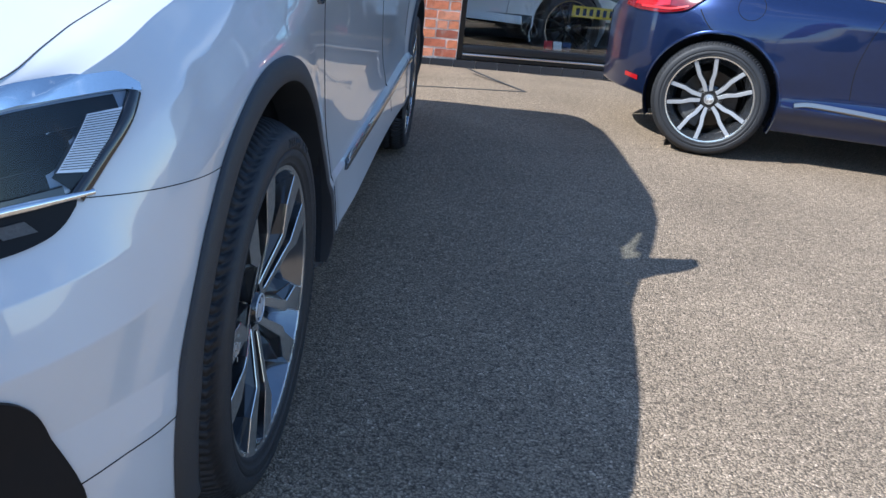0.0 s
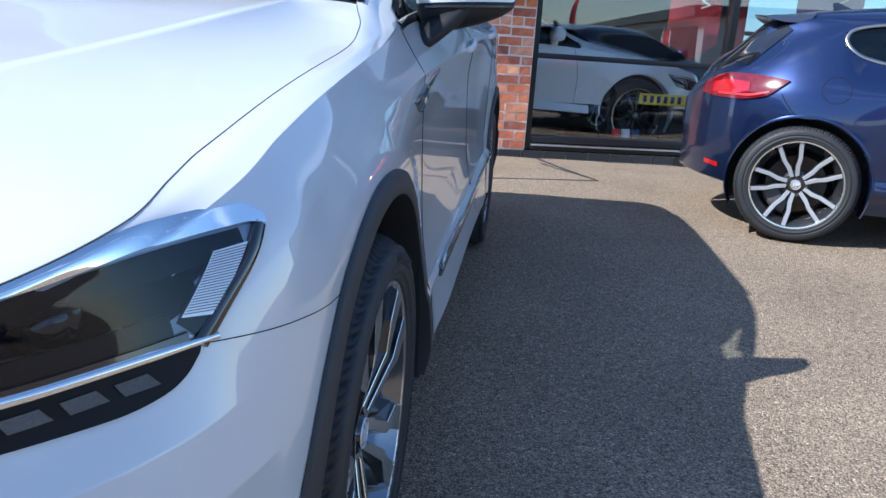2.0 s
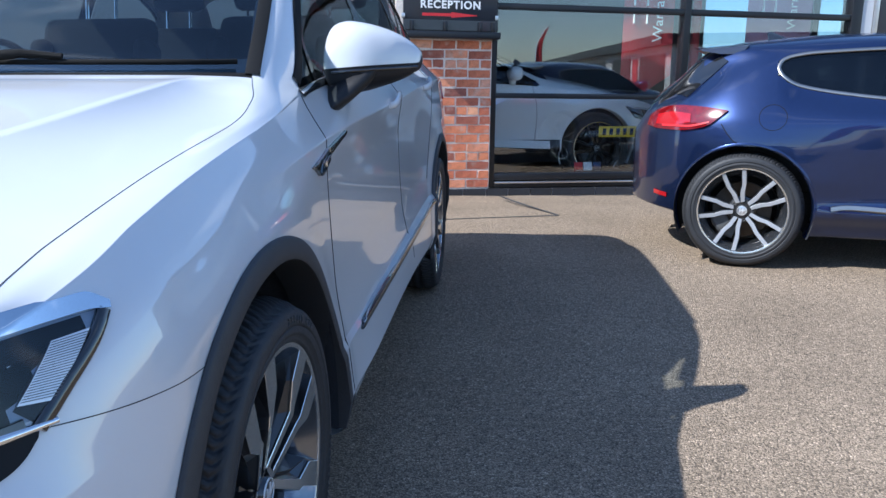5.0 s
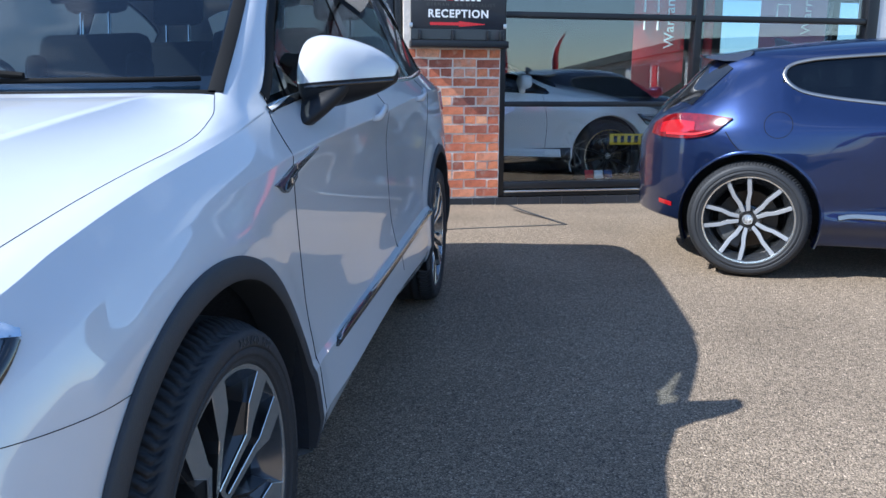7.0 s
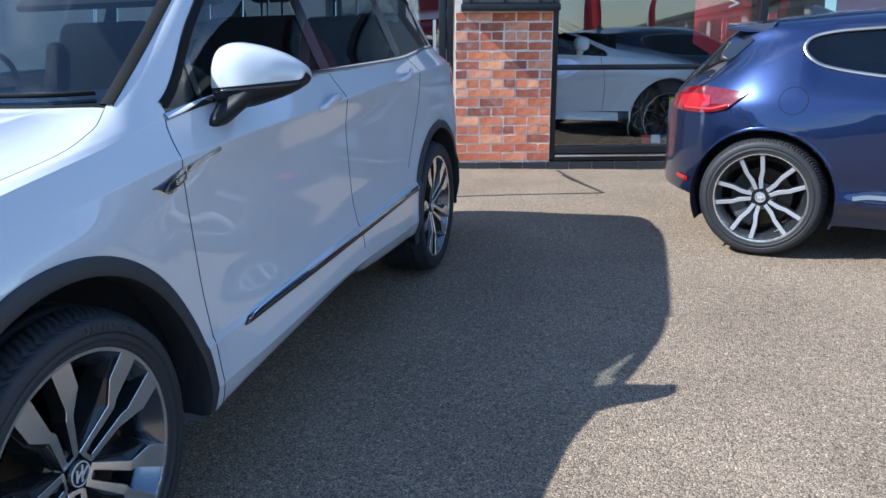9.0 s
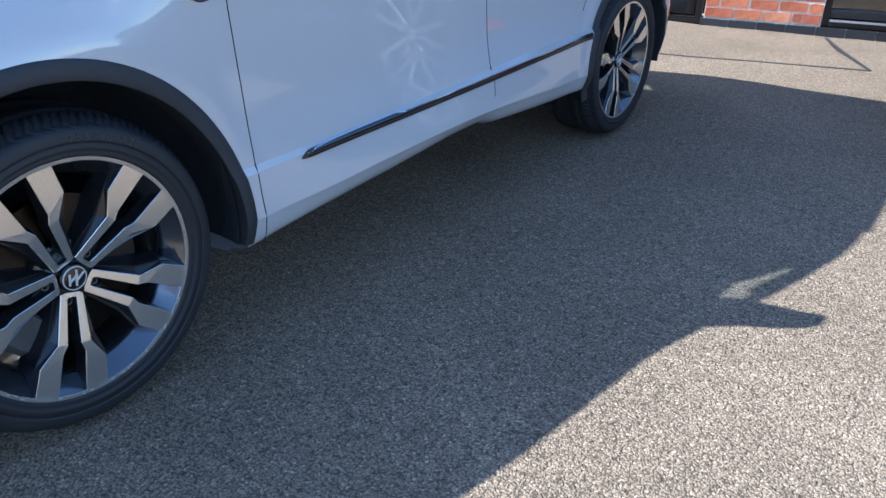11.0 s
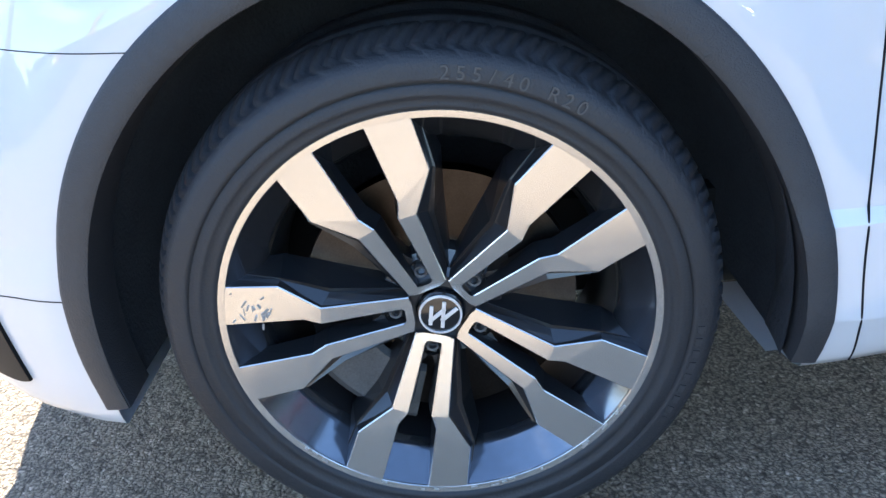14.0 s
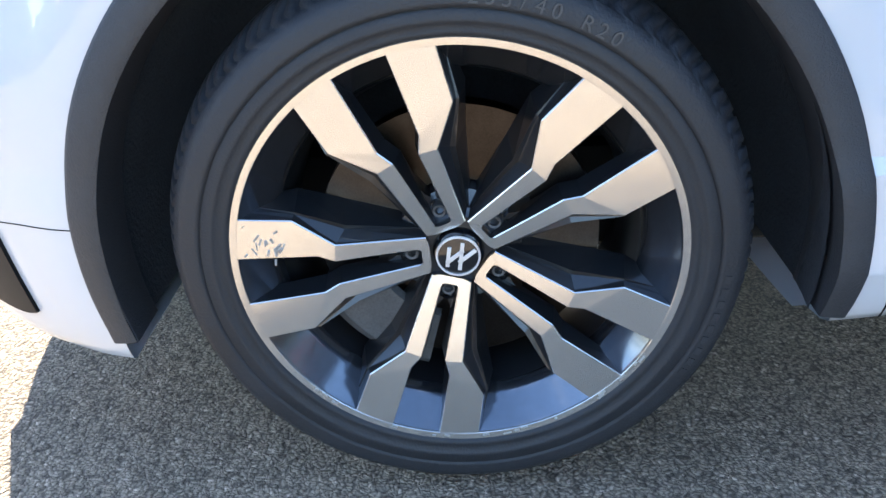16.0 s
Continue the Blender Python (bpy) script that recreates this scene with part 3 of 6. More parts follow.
def spoke_mesh(front, dish, back_drop, flare):
    """A spoke from a front outline of (radial, across): machined face, chamfer and dark flanks. Radial runs along local y."""
    n = len(front)
    c = np.mean(front, axis=0)
    V, F, slot = [], [], []
    ring0 = [(dish(r), r, v) for r, v in front]
    ring1, ring2 = [], []
    for i, (r, v) in enumerate(front):
        a, b = np.array(front[i - 1]), np.array(front[(i + 1) % n])
        t = b - a
        nn = np.array([t[1], -t[0]]) / (np.linalg.norm(t) + 1e-9)
        if np.dot(nn, np.array([r, v]) - c) < 0:
            nn = -nn
        q = np.array([r, v]) + nn * 0.0012
        ring1.append((dish(r) - 0.0012, q[0], q[1]))
        q = np.array([r, v]) + nn * flare * (1 if 0.07 < r < 0.235 else 0.2)
        ring2.append((dish(r) - back_drop, q[0], q[1]))
    V = ring0 + ring1 + ring2
    return V


def rim_wheel(car, name, m, R, Rb, W, pairs, phase, pattern, side=1, brake=0.15, text=""):
    """A road wheel: barrel, lip, spokes, cap, bolts, disc and tyre. Local x points outwards."""
    v, f = spin([(Rb - 0.044, -0.058), (Rb - 0.046, -0.066), (Rb - 0.052, -0.085), (Rb - 0.054, -0.15), (Rb - 0.03, -W + 0.01), (Rb + 0.001, -W + 0.004)], 96)
    wheel = mesh_part(name, v, f, M_SATINBLACK, car, "alloy wheel with machined face and black pockets")
    wheel.matrix_local = m
    # sloping shelf between the lip and the well
    spin_part("rim_shelf", [(Rb - 0.0078, -0.0050), (Rb - 0.0092, -0.0075), (Rb - 0.036, -0.038), (Rb - 0.040, -0.044), (Rb - 0.044, -0.058)], M_BARREL, wheel, "glossy dark rim shelf", 120, None, 0, 360, 50)
    spin_part("rim_lip", [(Rb - 0.0080, -0.0065), (Rb - 0.0076, -0.0030), (Rb - 0.0070, -0.0024), (Rb + 0.0005, -0.0012), (Rb + 0.0025, -0.003), (Rb + 0.002, -0.012)], M_ALLOY, wheel, "bright machined rim lip", 144)
    tv, tf = tyre_mesh(R, Rb, W)
    mesh_part("tyre", tv, tf, M_RUBBER, wheel, "black road tyre with worn sidewall", smooth=True)
    for p in range(pairs):
        for sg in ((1, -1) if pattern["paired"] else (1,)):
            turn = pose(0, 0, 0, phase + 360 / pairs * p)
            key = "m%d" % sg
            if key not in pattern["cache"]:
                outl = [(r, sg * q) for r, q in pattern["outline"]]
                dish = pattern["dish"]
                V = spoke_mesh(outl, dish, pattern["drop"], pattern["flare"])
                n = len(outl)
                F, slot = [], []
                for poly in pattern["faces"]:
                    F.append(tuple(poly))
                    slot.append(0)
                for i in range(n):
                    j = (i + 1) % n
                    F += [(i, j, n + j, n + i), (n + i, n + j, 2 * n + j, 2 * n + i)]
                    slot += [0, 1]
                bm = bmesh.new()
                vs = [bm.verts.new(q) for q in V]
                for q, s_ in zip(F, slot):
                    fc = bm.faces.new([vs[i] for i in q])
                    fc.material_index = s_
                ob = part("spoke", bm, [M_GLOSSBLACK if pattern.get("black") else M_SPOKE if pattern.get("silver_cap") else M_ALLOY, M_SATINBLACK], wheel, "machined spoke with black flanks")
                ob.matrix_local = turn
                pattern["cache"][key] = ob.data
            else:
                ob = new("spoke", pattern["cache"][key])
                ob.parent, ob.matrix_local = wheel, turn
                ob["label"] = "machined spoke with black flanks"
        turn = pose(0, 0, 0, phase + 360 / pairs * p)
        if pattern.get("web"):
            # machined arch that joins the two arms round the bolt
            bm = bmesh.new()
            arc_o = [(0.0345, -0.0195), (0.0335, -0.0150), (0.0332, -0.0100), (0.0332, 0.0100), (0.0335, 0.0150), (0.0345, 0.0195)]
            arc_i = [(0.0470, -0.0108), (0.0440, -0.0096), (0.0425, -0.0070), (0.0425, 0.0070), (0.0440, 0.0096), (0.0470, 0.0108)]
            dd = pattern["dish"]
            f0 = [[bm.verts.new((dd(a) + 0.0003, a, b)) for a, b in row] for row in (arc_o, arc_i)]
            f1 = [[bm.verts.new((dd(a) - 0.014, a, b)) for a, b in row] for row in (arc_o, arc_i)]
            for i in range(5):
                bm.faces.new((f0[0][i], f0[0][i + 1], f0[1][i + 1], f0[1][i]))
                bm.faces.new((f0[0][i], f0[0][i + 1], f1[0][i + 1], f1[0][i])).material_index = 1
                bm.faces.new((f0[1][i], f0[1][i + 1], f1[1][i + 1], f1[1][i])).material_index = 1
            part("spoke_bridge", bm, [M_ALLOY, M_SATINBLACK], wheel, "machined bridge round the bolt").matrix_local = turn
            # folded black web outside each arm, from the hub out to the knee, with a raised rib
            for sg in (1, -1):
                bm = bmesh.new()
                rows = (((-0.036, 0.037, 0.0240), (-0.0125, 0.138, 0.0362), (-0.0082, 0.181, 0.0735), (-0.0062, 0.241, 0.0815)),
                        ((-0.047, 0.044, 0.0300), (-0.0300, 0.128, 0.0455), (-0.0165, 0.179, 0.0765), (-0.0200, 0.240, 0.0840)),
                        ((-0.044, 0.046, 0.0330), (-0.0270, 0.126, 0.0520), (-0.0160, 0.178, 0.0790), (-0.0300, 0.238, 0.0860)),
                        ((-0.078, 0.052, 0.0390), (-0.0720, 0.132, 0.0660), (-0.0650, 0.182, 0.0870), (-0.0560, 0.222, 0.0880)))
                P = [[bm.verts.new((x, a, sg * b)) for x, a, b in row] for row in rows]
                for u, v in zip(P, P[1:]):
                    for i in range(3):
                        bm.faces.new((u[i], u[i + 1], v[i + 1], v[i]))
                part("web", bm, M_SATINBLACK, wheel, "folded black web beside the spoke").matrix_local = turn
            # pocket floor round the bolt with a forked rib beyond it
            bm = bmesh.new()
            ring0 = [(-0.050, 0.0600 + 0.0 + 0.0125 * math.cos(q), 0.0125 * math.sin(q)) for q in np.linspace(0, 2 * math.pi, 20, endpoint=False)]
            P = [bm.verts.new((x, a - 0.004, b)) for x, a, b in ring0]
            Q = [bm.verts.new((x + 0.010, a - 0.004 + 0.0015 * math.cos(q), b * 1.10)) for (x, a, b), q in zip(ring0, np.linspace(0, 2 * math.pi, 20, endpoint=False))]
            bm.faces.new(P)
            for i in range(20):
                bm.faces.new((P[i], P[(i + 1) % 20], Q[(i + 1) % 20], Q[i]))
            part("bolt_pocket", bm, M_SATINBLACK, wheel, "black bolt pocket", 40).matrix_local = turn
            for sg in (1, -1):
                bm = bmesh.new()
                rib = [(0.066, 0.0045), (0.074, 0.0030), (0.082, 0.0075), (0.100, 0.0135), (0.097, 0.0155), (0.080, 0.0135), (0.070, 0.0130)]
                top = [bm.verts.new((-0.046 + 0.10 * (a - 0.066), a, sg * b)) for a, b in rib]
                low = [bm.verts.new((-0.072, a, sg * b)) for a, b in rib]
                bm.faces.new(top)
                for i in range(7):
                    bm.faces.new((top[i], top[(i + 1) % 7], low[(i + 1) % 7], low[i]))
                part("forked_rib", bm, M_SATINBLACK, wheel, "black forked rib").matrix_local = turn
        # bolt in its pocket
        a = radians(phase + 360 / pairs * p + pattern["bolt"])
        bolt = spin_part("wheel_bolt", [(0.0001, -0.002), (0.0048, -0.002), (0.0052, 0.005), (0.0078, 0.006), (0.0092, 0.003), (0.0096, -0.012)], M_CALIPER, wheel, "dark wheel bolt", 12)
        bolt.matrix_local = pose(pattern["bolt_x"], 0.056 * math.cos(a), 0.056 * math.sin(a))
    h0 = pattern["dish"](0.05)
    spin_part("hub", [(0.0001, h0 - 0.012), (0.045, h0 - 0.012), (0.050, h0 - 0.016), (0.075, h0 - 0.026), (0.08, h0 - 0.06)], M_SATINBLACK, wheel, "black hub dish", 48)
    # centre cap: dark disc, bright ring and plain slanting bars
    spin_part("centre_cap", [(0.0001, h0 + 0.0035), (0.024, h0 + 0.003), (0.0265, h0 + 0.002), (0.030, h0 - 0.004), (0.0315, h0 - 0.014)], M_BRIGHT if pattern.get("silver_cap") else M_GLOSSBLACK, wheel, "plain centre cap", 48)
    spin_part("cap_ring", [(0.0238, h0 + 0.0032), (0.0243, h0 + 0.0046), (0.0260, h0 + 0.0046), (0.0266, h0 + 0.002)], M_CAPMARK, wheel, "chrome ring on the cap", 48)
    for y0, z0, ang, ln in ((-0.0115, 0.0, -8, 0.026), (-0.0040, 0.0, -52, 0.026), (0.0035, 0.0, -8, 0.036), (0.0105, 0.0, -52, 0.026)):
        bm = bmesh.new()
        box(bm, h0 + 0.0030, h0 + 0.0052, -0.0023, 0.0023, -ln / 2, ln / 2, pose(0, y0, z0, ang), 0.0004)
        part("cap_bar", bm, M_CAPMARK, wheel, "chrome bar")
    # disc colour carries the shade of the wheel pockets
    spin_part("brake_disc", [(0.072, -0.085), (0.08, -0.072), (brake + 0.015, -0.072), (brake + 0.015, -0.098), (0.072, -0.10)], M_STEEL, wheel, "steel brake disc, toned dark for the shade behind the spokes", 64)
    bm = bmesh.new()
    v2, f2 = spin([(brake - 0.055, -0.062), (brake - 0.05, -0.052), (brake + 0.02, -0.052), (brake + 0.034, -0.064), (brake + 0.034, -0.11), (brake - 0.05, -0.11)], 14, "x", 200, 255)
    mesh_part("brake_caliper", v2, f2, M_CALIPER, wheel, "cast brake caliper", smooth=False)
    if text:
        rr, step = Rb + 0.042, 3.05
        stand = Matrix(((0, 0, 1, 0), (1, 0, 0, 0), (0, 1, 0, 0), (0, 0, 0, 1)))
        for i, ch in enumerate(text):
            if ch == " ":
                continue
            th = 84.5 - step * i
            mm = Matrix.Translation((0.0112, rr * math.cos(radians(th)), rr * math.sin(radians(th)))) @ stand @ pose(0, 0, 0, 0, 0, th - 90)
            lettering("size_mark", ch, 0.021, M_RUBBERMARK, wheel, mm, "raised tyre size marking", 0.0012)
        for k in range(9):
            th = -4 - 3.2 * k
            mm = Matrix.Translation((0.0112, rr * math.cos(radians(th)), rr * math.sin(radians(th)))) @ pose(0, 0, 0, th)
            box_part("moulded_bar", -0.001, 0.0005, -0.004, 0.004, -0.005, 0.005, M_RUBBER, wheel, "plain raised bar on the sidewall", mm)
        # kerb scuffs on one spoke end and along the lip
        rs = random.Random(8)
        for k in range(34):
            th, r0 = (radians(rs.gauss(170, 2.6)), rs.uniform(0.200, 0.248)) if k < 18 else (radians(rs.uniform(215, 330)), Rb - rs.uniform(0.001, 0.006))
            ln, tilt = rs.uniform(0.003, 0.011), rs.uniform(-50, 50) if k < 18 else rs.gauss(0, 5)
            mm = Matrix.Translation(((-0.0036 if k < 18 else -0.0018), r0 * math.cos(th), r0 * math.sin(th))) @ pose(0, 0, 0, math.degrees(th) + tilt)
            box_part("scuff", -0.0008, 0.0008, -rs.uniform(0.0006, 0.0018), rs.uniform(0.0006, 0.0018), -ln / 2, ln / 2, M_SCUFF, wheel, "kerb scuff", mm, 0.0003)
    return wheel


# ---- ground ----
def ground_sheet():
    bm = bmesh.new()
    xs = [-2500, -400, -60, -12, -5] + [-3 + i * 0.25 for i in range(45)] + [12, 60, 400, 2500]
    ys = [-2500, -400, -60, -12, -5] + [-3 + i * 0.25 for i in range(53)] + [12, 60, 400, 2500]

    def fall(x, y):
        # the tarmac dips along the shop front and under the slab
        u = (x - 0.118) * 0.956 + (y - 6.33) * 0.292
        w = (x - 0.118) * 0.292 - (y - 6.33) * 0.956
        near = float(smoothstep(-1.6, -0.1, -w))
        z = (-0.045 - 0.036 * min(max(u, -1.2), 5.0)) * near
        return z - 0.25 * float(smoothstep(0.05, 0.6, -w)) if w < 0 and -7 < u < 10 and w > -9 else z
    grid = [[bm.verts.new((x, y, fall(x, y))) for y in ys] for x in xs]
    for i in range(len(xs) - 1):
        for j in range(len(ys) - 1):
            bm.faces.new((grid[i][j], grid[i + 1][j], grid[i + 1][j + 1], grid[i][j + 1]))
    return tagged(part("ground", bm, M_TARMAC), "sunlit grey tarmac forecourt with pale worn chippings", "tarmac", kind="structure")


ground_sheet()

# ---- white SUV ----
LEN0, LEN1, MID = -0.905, 3.585, -0.90


def suv_taper(y):
    f = np.clip((-0.22 - y) / 0.6851, 0, 1)
    r = np.clip((y - 2.95) / 0.6351, 0, 1)
    return (1 - f ** 2.6) ** (1 / 2.2) * (1 - r ** 3.2) ** (1 / 2.6)


def suv_bow(y, s):
    b = smoothstep(10, 12, s) * -0.14
    return b * smoothstep(-0.3, 0.3, y) * (1 - smoothstep(1.0, 1.9, y))


def suv_press(y, s):
    # shallow hollow of the bonnet below its crease
    t = np.clip(s - 10, 0, 1)
    return 0.0115 * 6.75 * t * t * (1 - t) * smoothstep(-0.65, 0.1, y) * (1 - smoothstep(0.30, 0.37, y))


K = curve
SUV_LINES = [
    (K((-0.9, -0.30), (3.6, -0.30)), K((-0.9, 0.22), (0.4, 0.21), (3.6, 0.30))),
    (K((-0.9, -0.03), (-0.4, -0.022), (0.4, 0.0), (2.2, 0.0), (3.6, -0.03)), K((-0.9, 0.24), (-0.42, 0.205), (0.45, 0.258), (0.7, 0.28), (1.0, 0.303), (1.48, 0.336), (1.62, 0.316), (2.2, 0.298), (3.1, 0.30), (3.6, 0.36))),
    (K((-0.9, -0.01), (-0.4, 0.0), (0.45, 0.022), (0.8, 0.034), (1.9, 0.036), (2.2, 0.028), (3.6, 0.0)), K((-0.9, 0.32), (-0.4, 0.30), (0.45, 0.33), (1.5, 0.376), (2.2, 0.362), (3.6, 0.42))),
    (K((-0.9, 0.0), (0.45, 0.014), (2.2, 0.024), (3.6, 0.0)), K((-0.9, 0.40), (-0.4, 0.42), (0.45, 0.444), (2.2, 0.522), (3.6, 0.53))),
    (K((-0.9, 0.0), (0.45, 0.006), (2.2, 0.006), (3.6, 0.0)), K((-0.9, 0.46), (-0.4, 0.47), (0.45, 0.462), (2.2, 0.542), (3.6, 0.57))),
    (K((-0.9, 0.016), (-0.55, 0.014), (-0.42, 0.006), (-0.3, 0.001), (0.1, 0.004), (0.6, -0.012), (1.9, -0.014), (2.6, 0.012), (3.6, 0.0)), K((-0.9, 0.53), (0.0, 0.60), (1.0, 0.62), (3.6, 0.68))),
    (K((-0.9, -0.010), (-0.6, -0.008), (-0.45, -0.003), (-0.3, -0.001), (0.1, 0.003), (0.6, -0.018), (1.9, -0.020), (2.6, 0.010), (3.6, -0.02)), K((-0.9, 0.595), (-0.6, 0.622), (-0.46, 0.645), (-0.38, 0.68), (0.0, 0.77), (0.5, 0.81), (2.2, 0.87), (3.6, 0.85))),
    (K((-0.9, -0.055), (-0.6, -0.045), (-0.46, -0.028), (-0.36, -0.022), (-0.2, -0.024), (0.0, -0.022), (0.25, -0.018), (0.5, -0.011), (1.3, -0.004), (2.6, 0.0), (3.6, -0.06)), K((-0.9, 0.648), (-0.62, 0.672), (-0.52, 0.702), (-0.40, 0.762), (-0.25, 0.81), (0.0, 0.86), (0.25, 0.895), (0.5, 0.925), (1.3, 0.972), (2.2, 1.03), (3.0, 1.06), (3.6, 1.03))),
    (K((-0.9, -0.07), (-0.5, -0.068), (-0.39, -0.066), (-0.28, -0.070), (-0.18, -0.068), (-0.03, -0.064), (0.14, -0.063), (0.30, -0.064), (0.42, -0.070), (0.6, -0.082), (1.5, -0.070), (2.4, -0.072), (3.0, -0.11), (3.6, -0.17)), K((-0.9, 0.69), (-0.52, 0.795), (-0.39, 0.838), (-0.25, 0.881), (-0.1, 0.914), (0.0, 0.932), (0.25, 0.970), (0.5, 1.014), (1.05, 1.068), (1.6, 1.085), (2.4, 1.105), (3.0, 1.15), (3.6, 1.09))),
    (K((-0.9, -0.04), (-0.517, -0.078), (-0.40, -0.096), (-0.28, -0.100), (-0.18, -0.097), (0.0, -0.090), (0.25, -0.081), (0.5, -0.088), (0.8, -0.155), (1.1, -0.228), (1.35, -0.265), (1.9, -0.285), (2.5, -0.275), (2.95, -0.25), (3.25, -0.20), (3.6, -0.19)),
     K((-0.9, 0.705), (-0.52, 0.812), (-0.25, 0.888), (0.0, 0.940), (0.25, 0.984), (0.38, 1.012), (0.5, 1.032), (0.8, 1.25), (1.1, 1.44), (1.35, 1.525), (1.9, 1.565), (2.5, 1.54), (2.95, 1.43), (3.25, 1.25), (3.4, 1.18), (3.6, 1.11))),
    (K((-0.9, -0.05), (-0.517, -0.087), (-0.428, -0.114), (-0.36, -0.124), (-0.22, -0.122), (0.0, -0.110), (0.25, -0.096), (0.38, -0.137), (0.6, -0.180), (0.8, -0.220), (1.05, -0.270), (1.25, -0.305), (1.6, -0.335), (2.6, -0.335), (3.3, -0.31), (3.6, -0.26)),
     K((-0.9, 0.715), (-0.52, 0.820), (-0.25, 0.892), (0.0, 0.943), (0.25, 0.988), (0.38, 1.050), (0.6, 1.185), (0.8, 1.315), (1.05, 1.475), (1.25, 1.565), (1.6, 1.605), (2.6, 1.595), (3.2, 1.52), (3.36, 1.47), (3.42, 1.28), (3.6, 1.12))),
    (K((-0.9, -0.42), (-0.37, -0.36), (-0.1, -0.30), (0.2, -0.25), (0.38, -0.23), (0.6, -0.36), (1.0, -0.48), (3.6, -0.48)), K((-0.9, 0.735), (-0.82, 0.79), (-0.6, 0.878), (-0.3, 0.948), (0.0, 0.998), (0.25, 1.038), (0.38, 1.056), (0.6, 1.20), (0.8, 1.335), (1.05, 1.50), (1.25, 1.595), (1.6, 1.64), (2.6, 1.635), (3.2, 1.57), (3.36, 1.53), (3.42, 1.32), (3.6, 1.13))),
    (K((-0.9, MID), (3.6, MID)), K((-0.9, 0.75), (-0.82, 0.81), (-0.6, 0.890), (-0.3, 0.958), (0.0, 1.008), (0.25, 1.046), (0.38, 1.062), (0.6, 1.205), (0.8, 1.345), (1.05, 1.515), (1.25, 1.61), (1.6, 1.655), (2.6, 1.65), (3.2, 1.585), (3.36, 1.545), (3.42, 1.34), (3.6, 1.13))),
]
HUB_F, HUB_R, HUB_Z = 0.015, 2.690, 0.342
DBL_SPOKE = {"paired": True, "web": True, "outline": [(0.034, 0.0105), (0.141, 0.0160), (0.160, 0.0255), (0.2545, 0.0318), (0.2425, 0.0805), (0.181, 0.0725), (0.138, 0.0355), (0.036, 0.0235)],
             "faces": [(0, 1, 6, 7), (1, 2, 5, 6), (2, 3, 4, 5)], "dish": curve((0.03, -0.0335), (0.139, -0.0085), (0.150, -0.0072), (0.181, -0.0052), (0.26, -0.0022)), "drop": 0.034, "flare": 0.007, "bolt": 0.0, "bolt_x": -0.046, "cache": {}}
DBL_SPOKE["dish"] = (lambda f: (lambda r: float(f(r))))(DBL_SPOKE["dish"])


def arch_trim(car, sh, yc, side, label="grained black wheel arch trim"):
    prof = [(0.446, 0.001), (0.4445, 0.006), (0.440, 0.0085), (0.420, 0.0115), (0.410, 0.0110), (0.4055, 0.009), (0.405, 0.002), (0.408, -0.07)]
    V, F, n = [], [], 72
    for i in range(n + 1):
        a = radians(-10 + 203 * i / n)
        thin = 1 - float(smoothstep(-10, 40, math.degrees(a)))
        for r, h in prof:
            r = r + thin * 0.20 * (0.446 - r)
            h = h * (1 - 0.4 * thin) if h > 0.003 else h
            y, z = yc + r * math.cos(a), HUB_Z + 0.003 + r * math.sin(a)
            x0 = sh.yz(y, max(z, 0.27))[0][0] if h > 0 else 0.0
            V.append((min(x0, 0.03) + h if h > 0 else h, y, z))
    k = len(prof)
    for i in range(n):
        for p in range(k - 1):
            F.append((i * k + p, (i + 1) * k + p, (i + 1) * k + p + 1, i * k + p + 1))
    for e in (0, n):
        F.append(tuple(e * k + p for p in range(k)))
    if side < 0:
        V = [(2 * sh.mid - x, y, z) for x, y, z in V]
    bm = bmesh.new()
    vs = [bm.verts.new(v) for v in V]
    for f in F:
        bm.faces.new([vs[i] for i in f])
    part("wheel_arch_trim", bm, M_ARCH, car, label, 50)
    v, f = spin([(0.4062, 0.004), (0.412, -0.03), (0.418, -0.08), (0.418, -0.36), (0.30, -0.365), (0.0001, -0.365)], 40, "x", -10, 193)
    if side < 0:
        v = [(-x, y, z) for x, y, z in v]
    ob = mesh_part("arch_liner", v, f, M_LINER, car, "dark felt wheel arch liner")
    ob.matrix_local = pose(0 if side > 0 else 2 * sh.mid, yc, HUB_Z + 0.003)


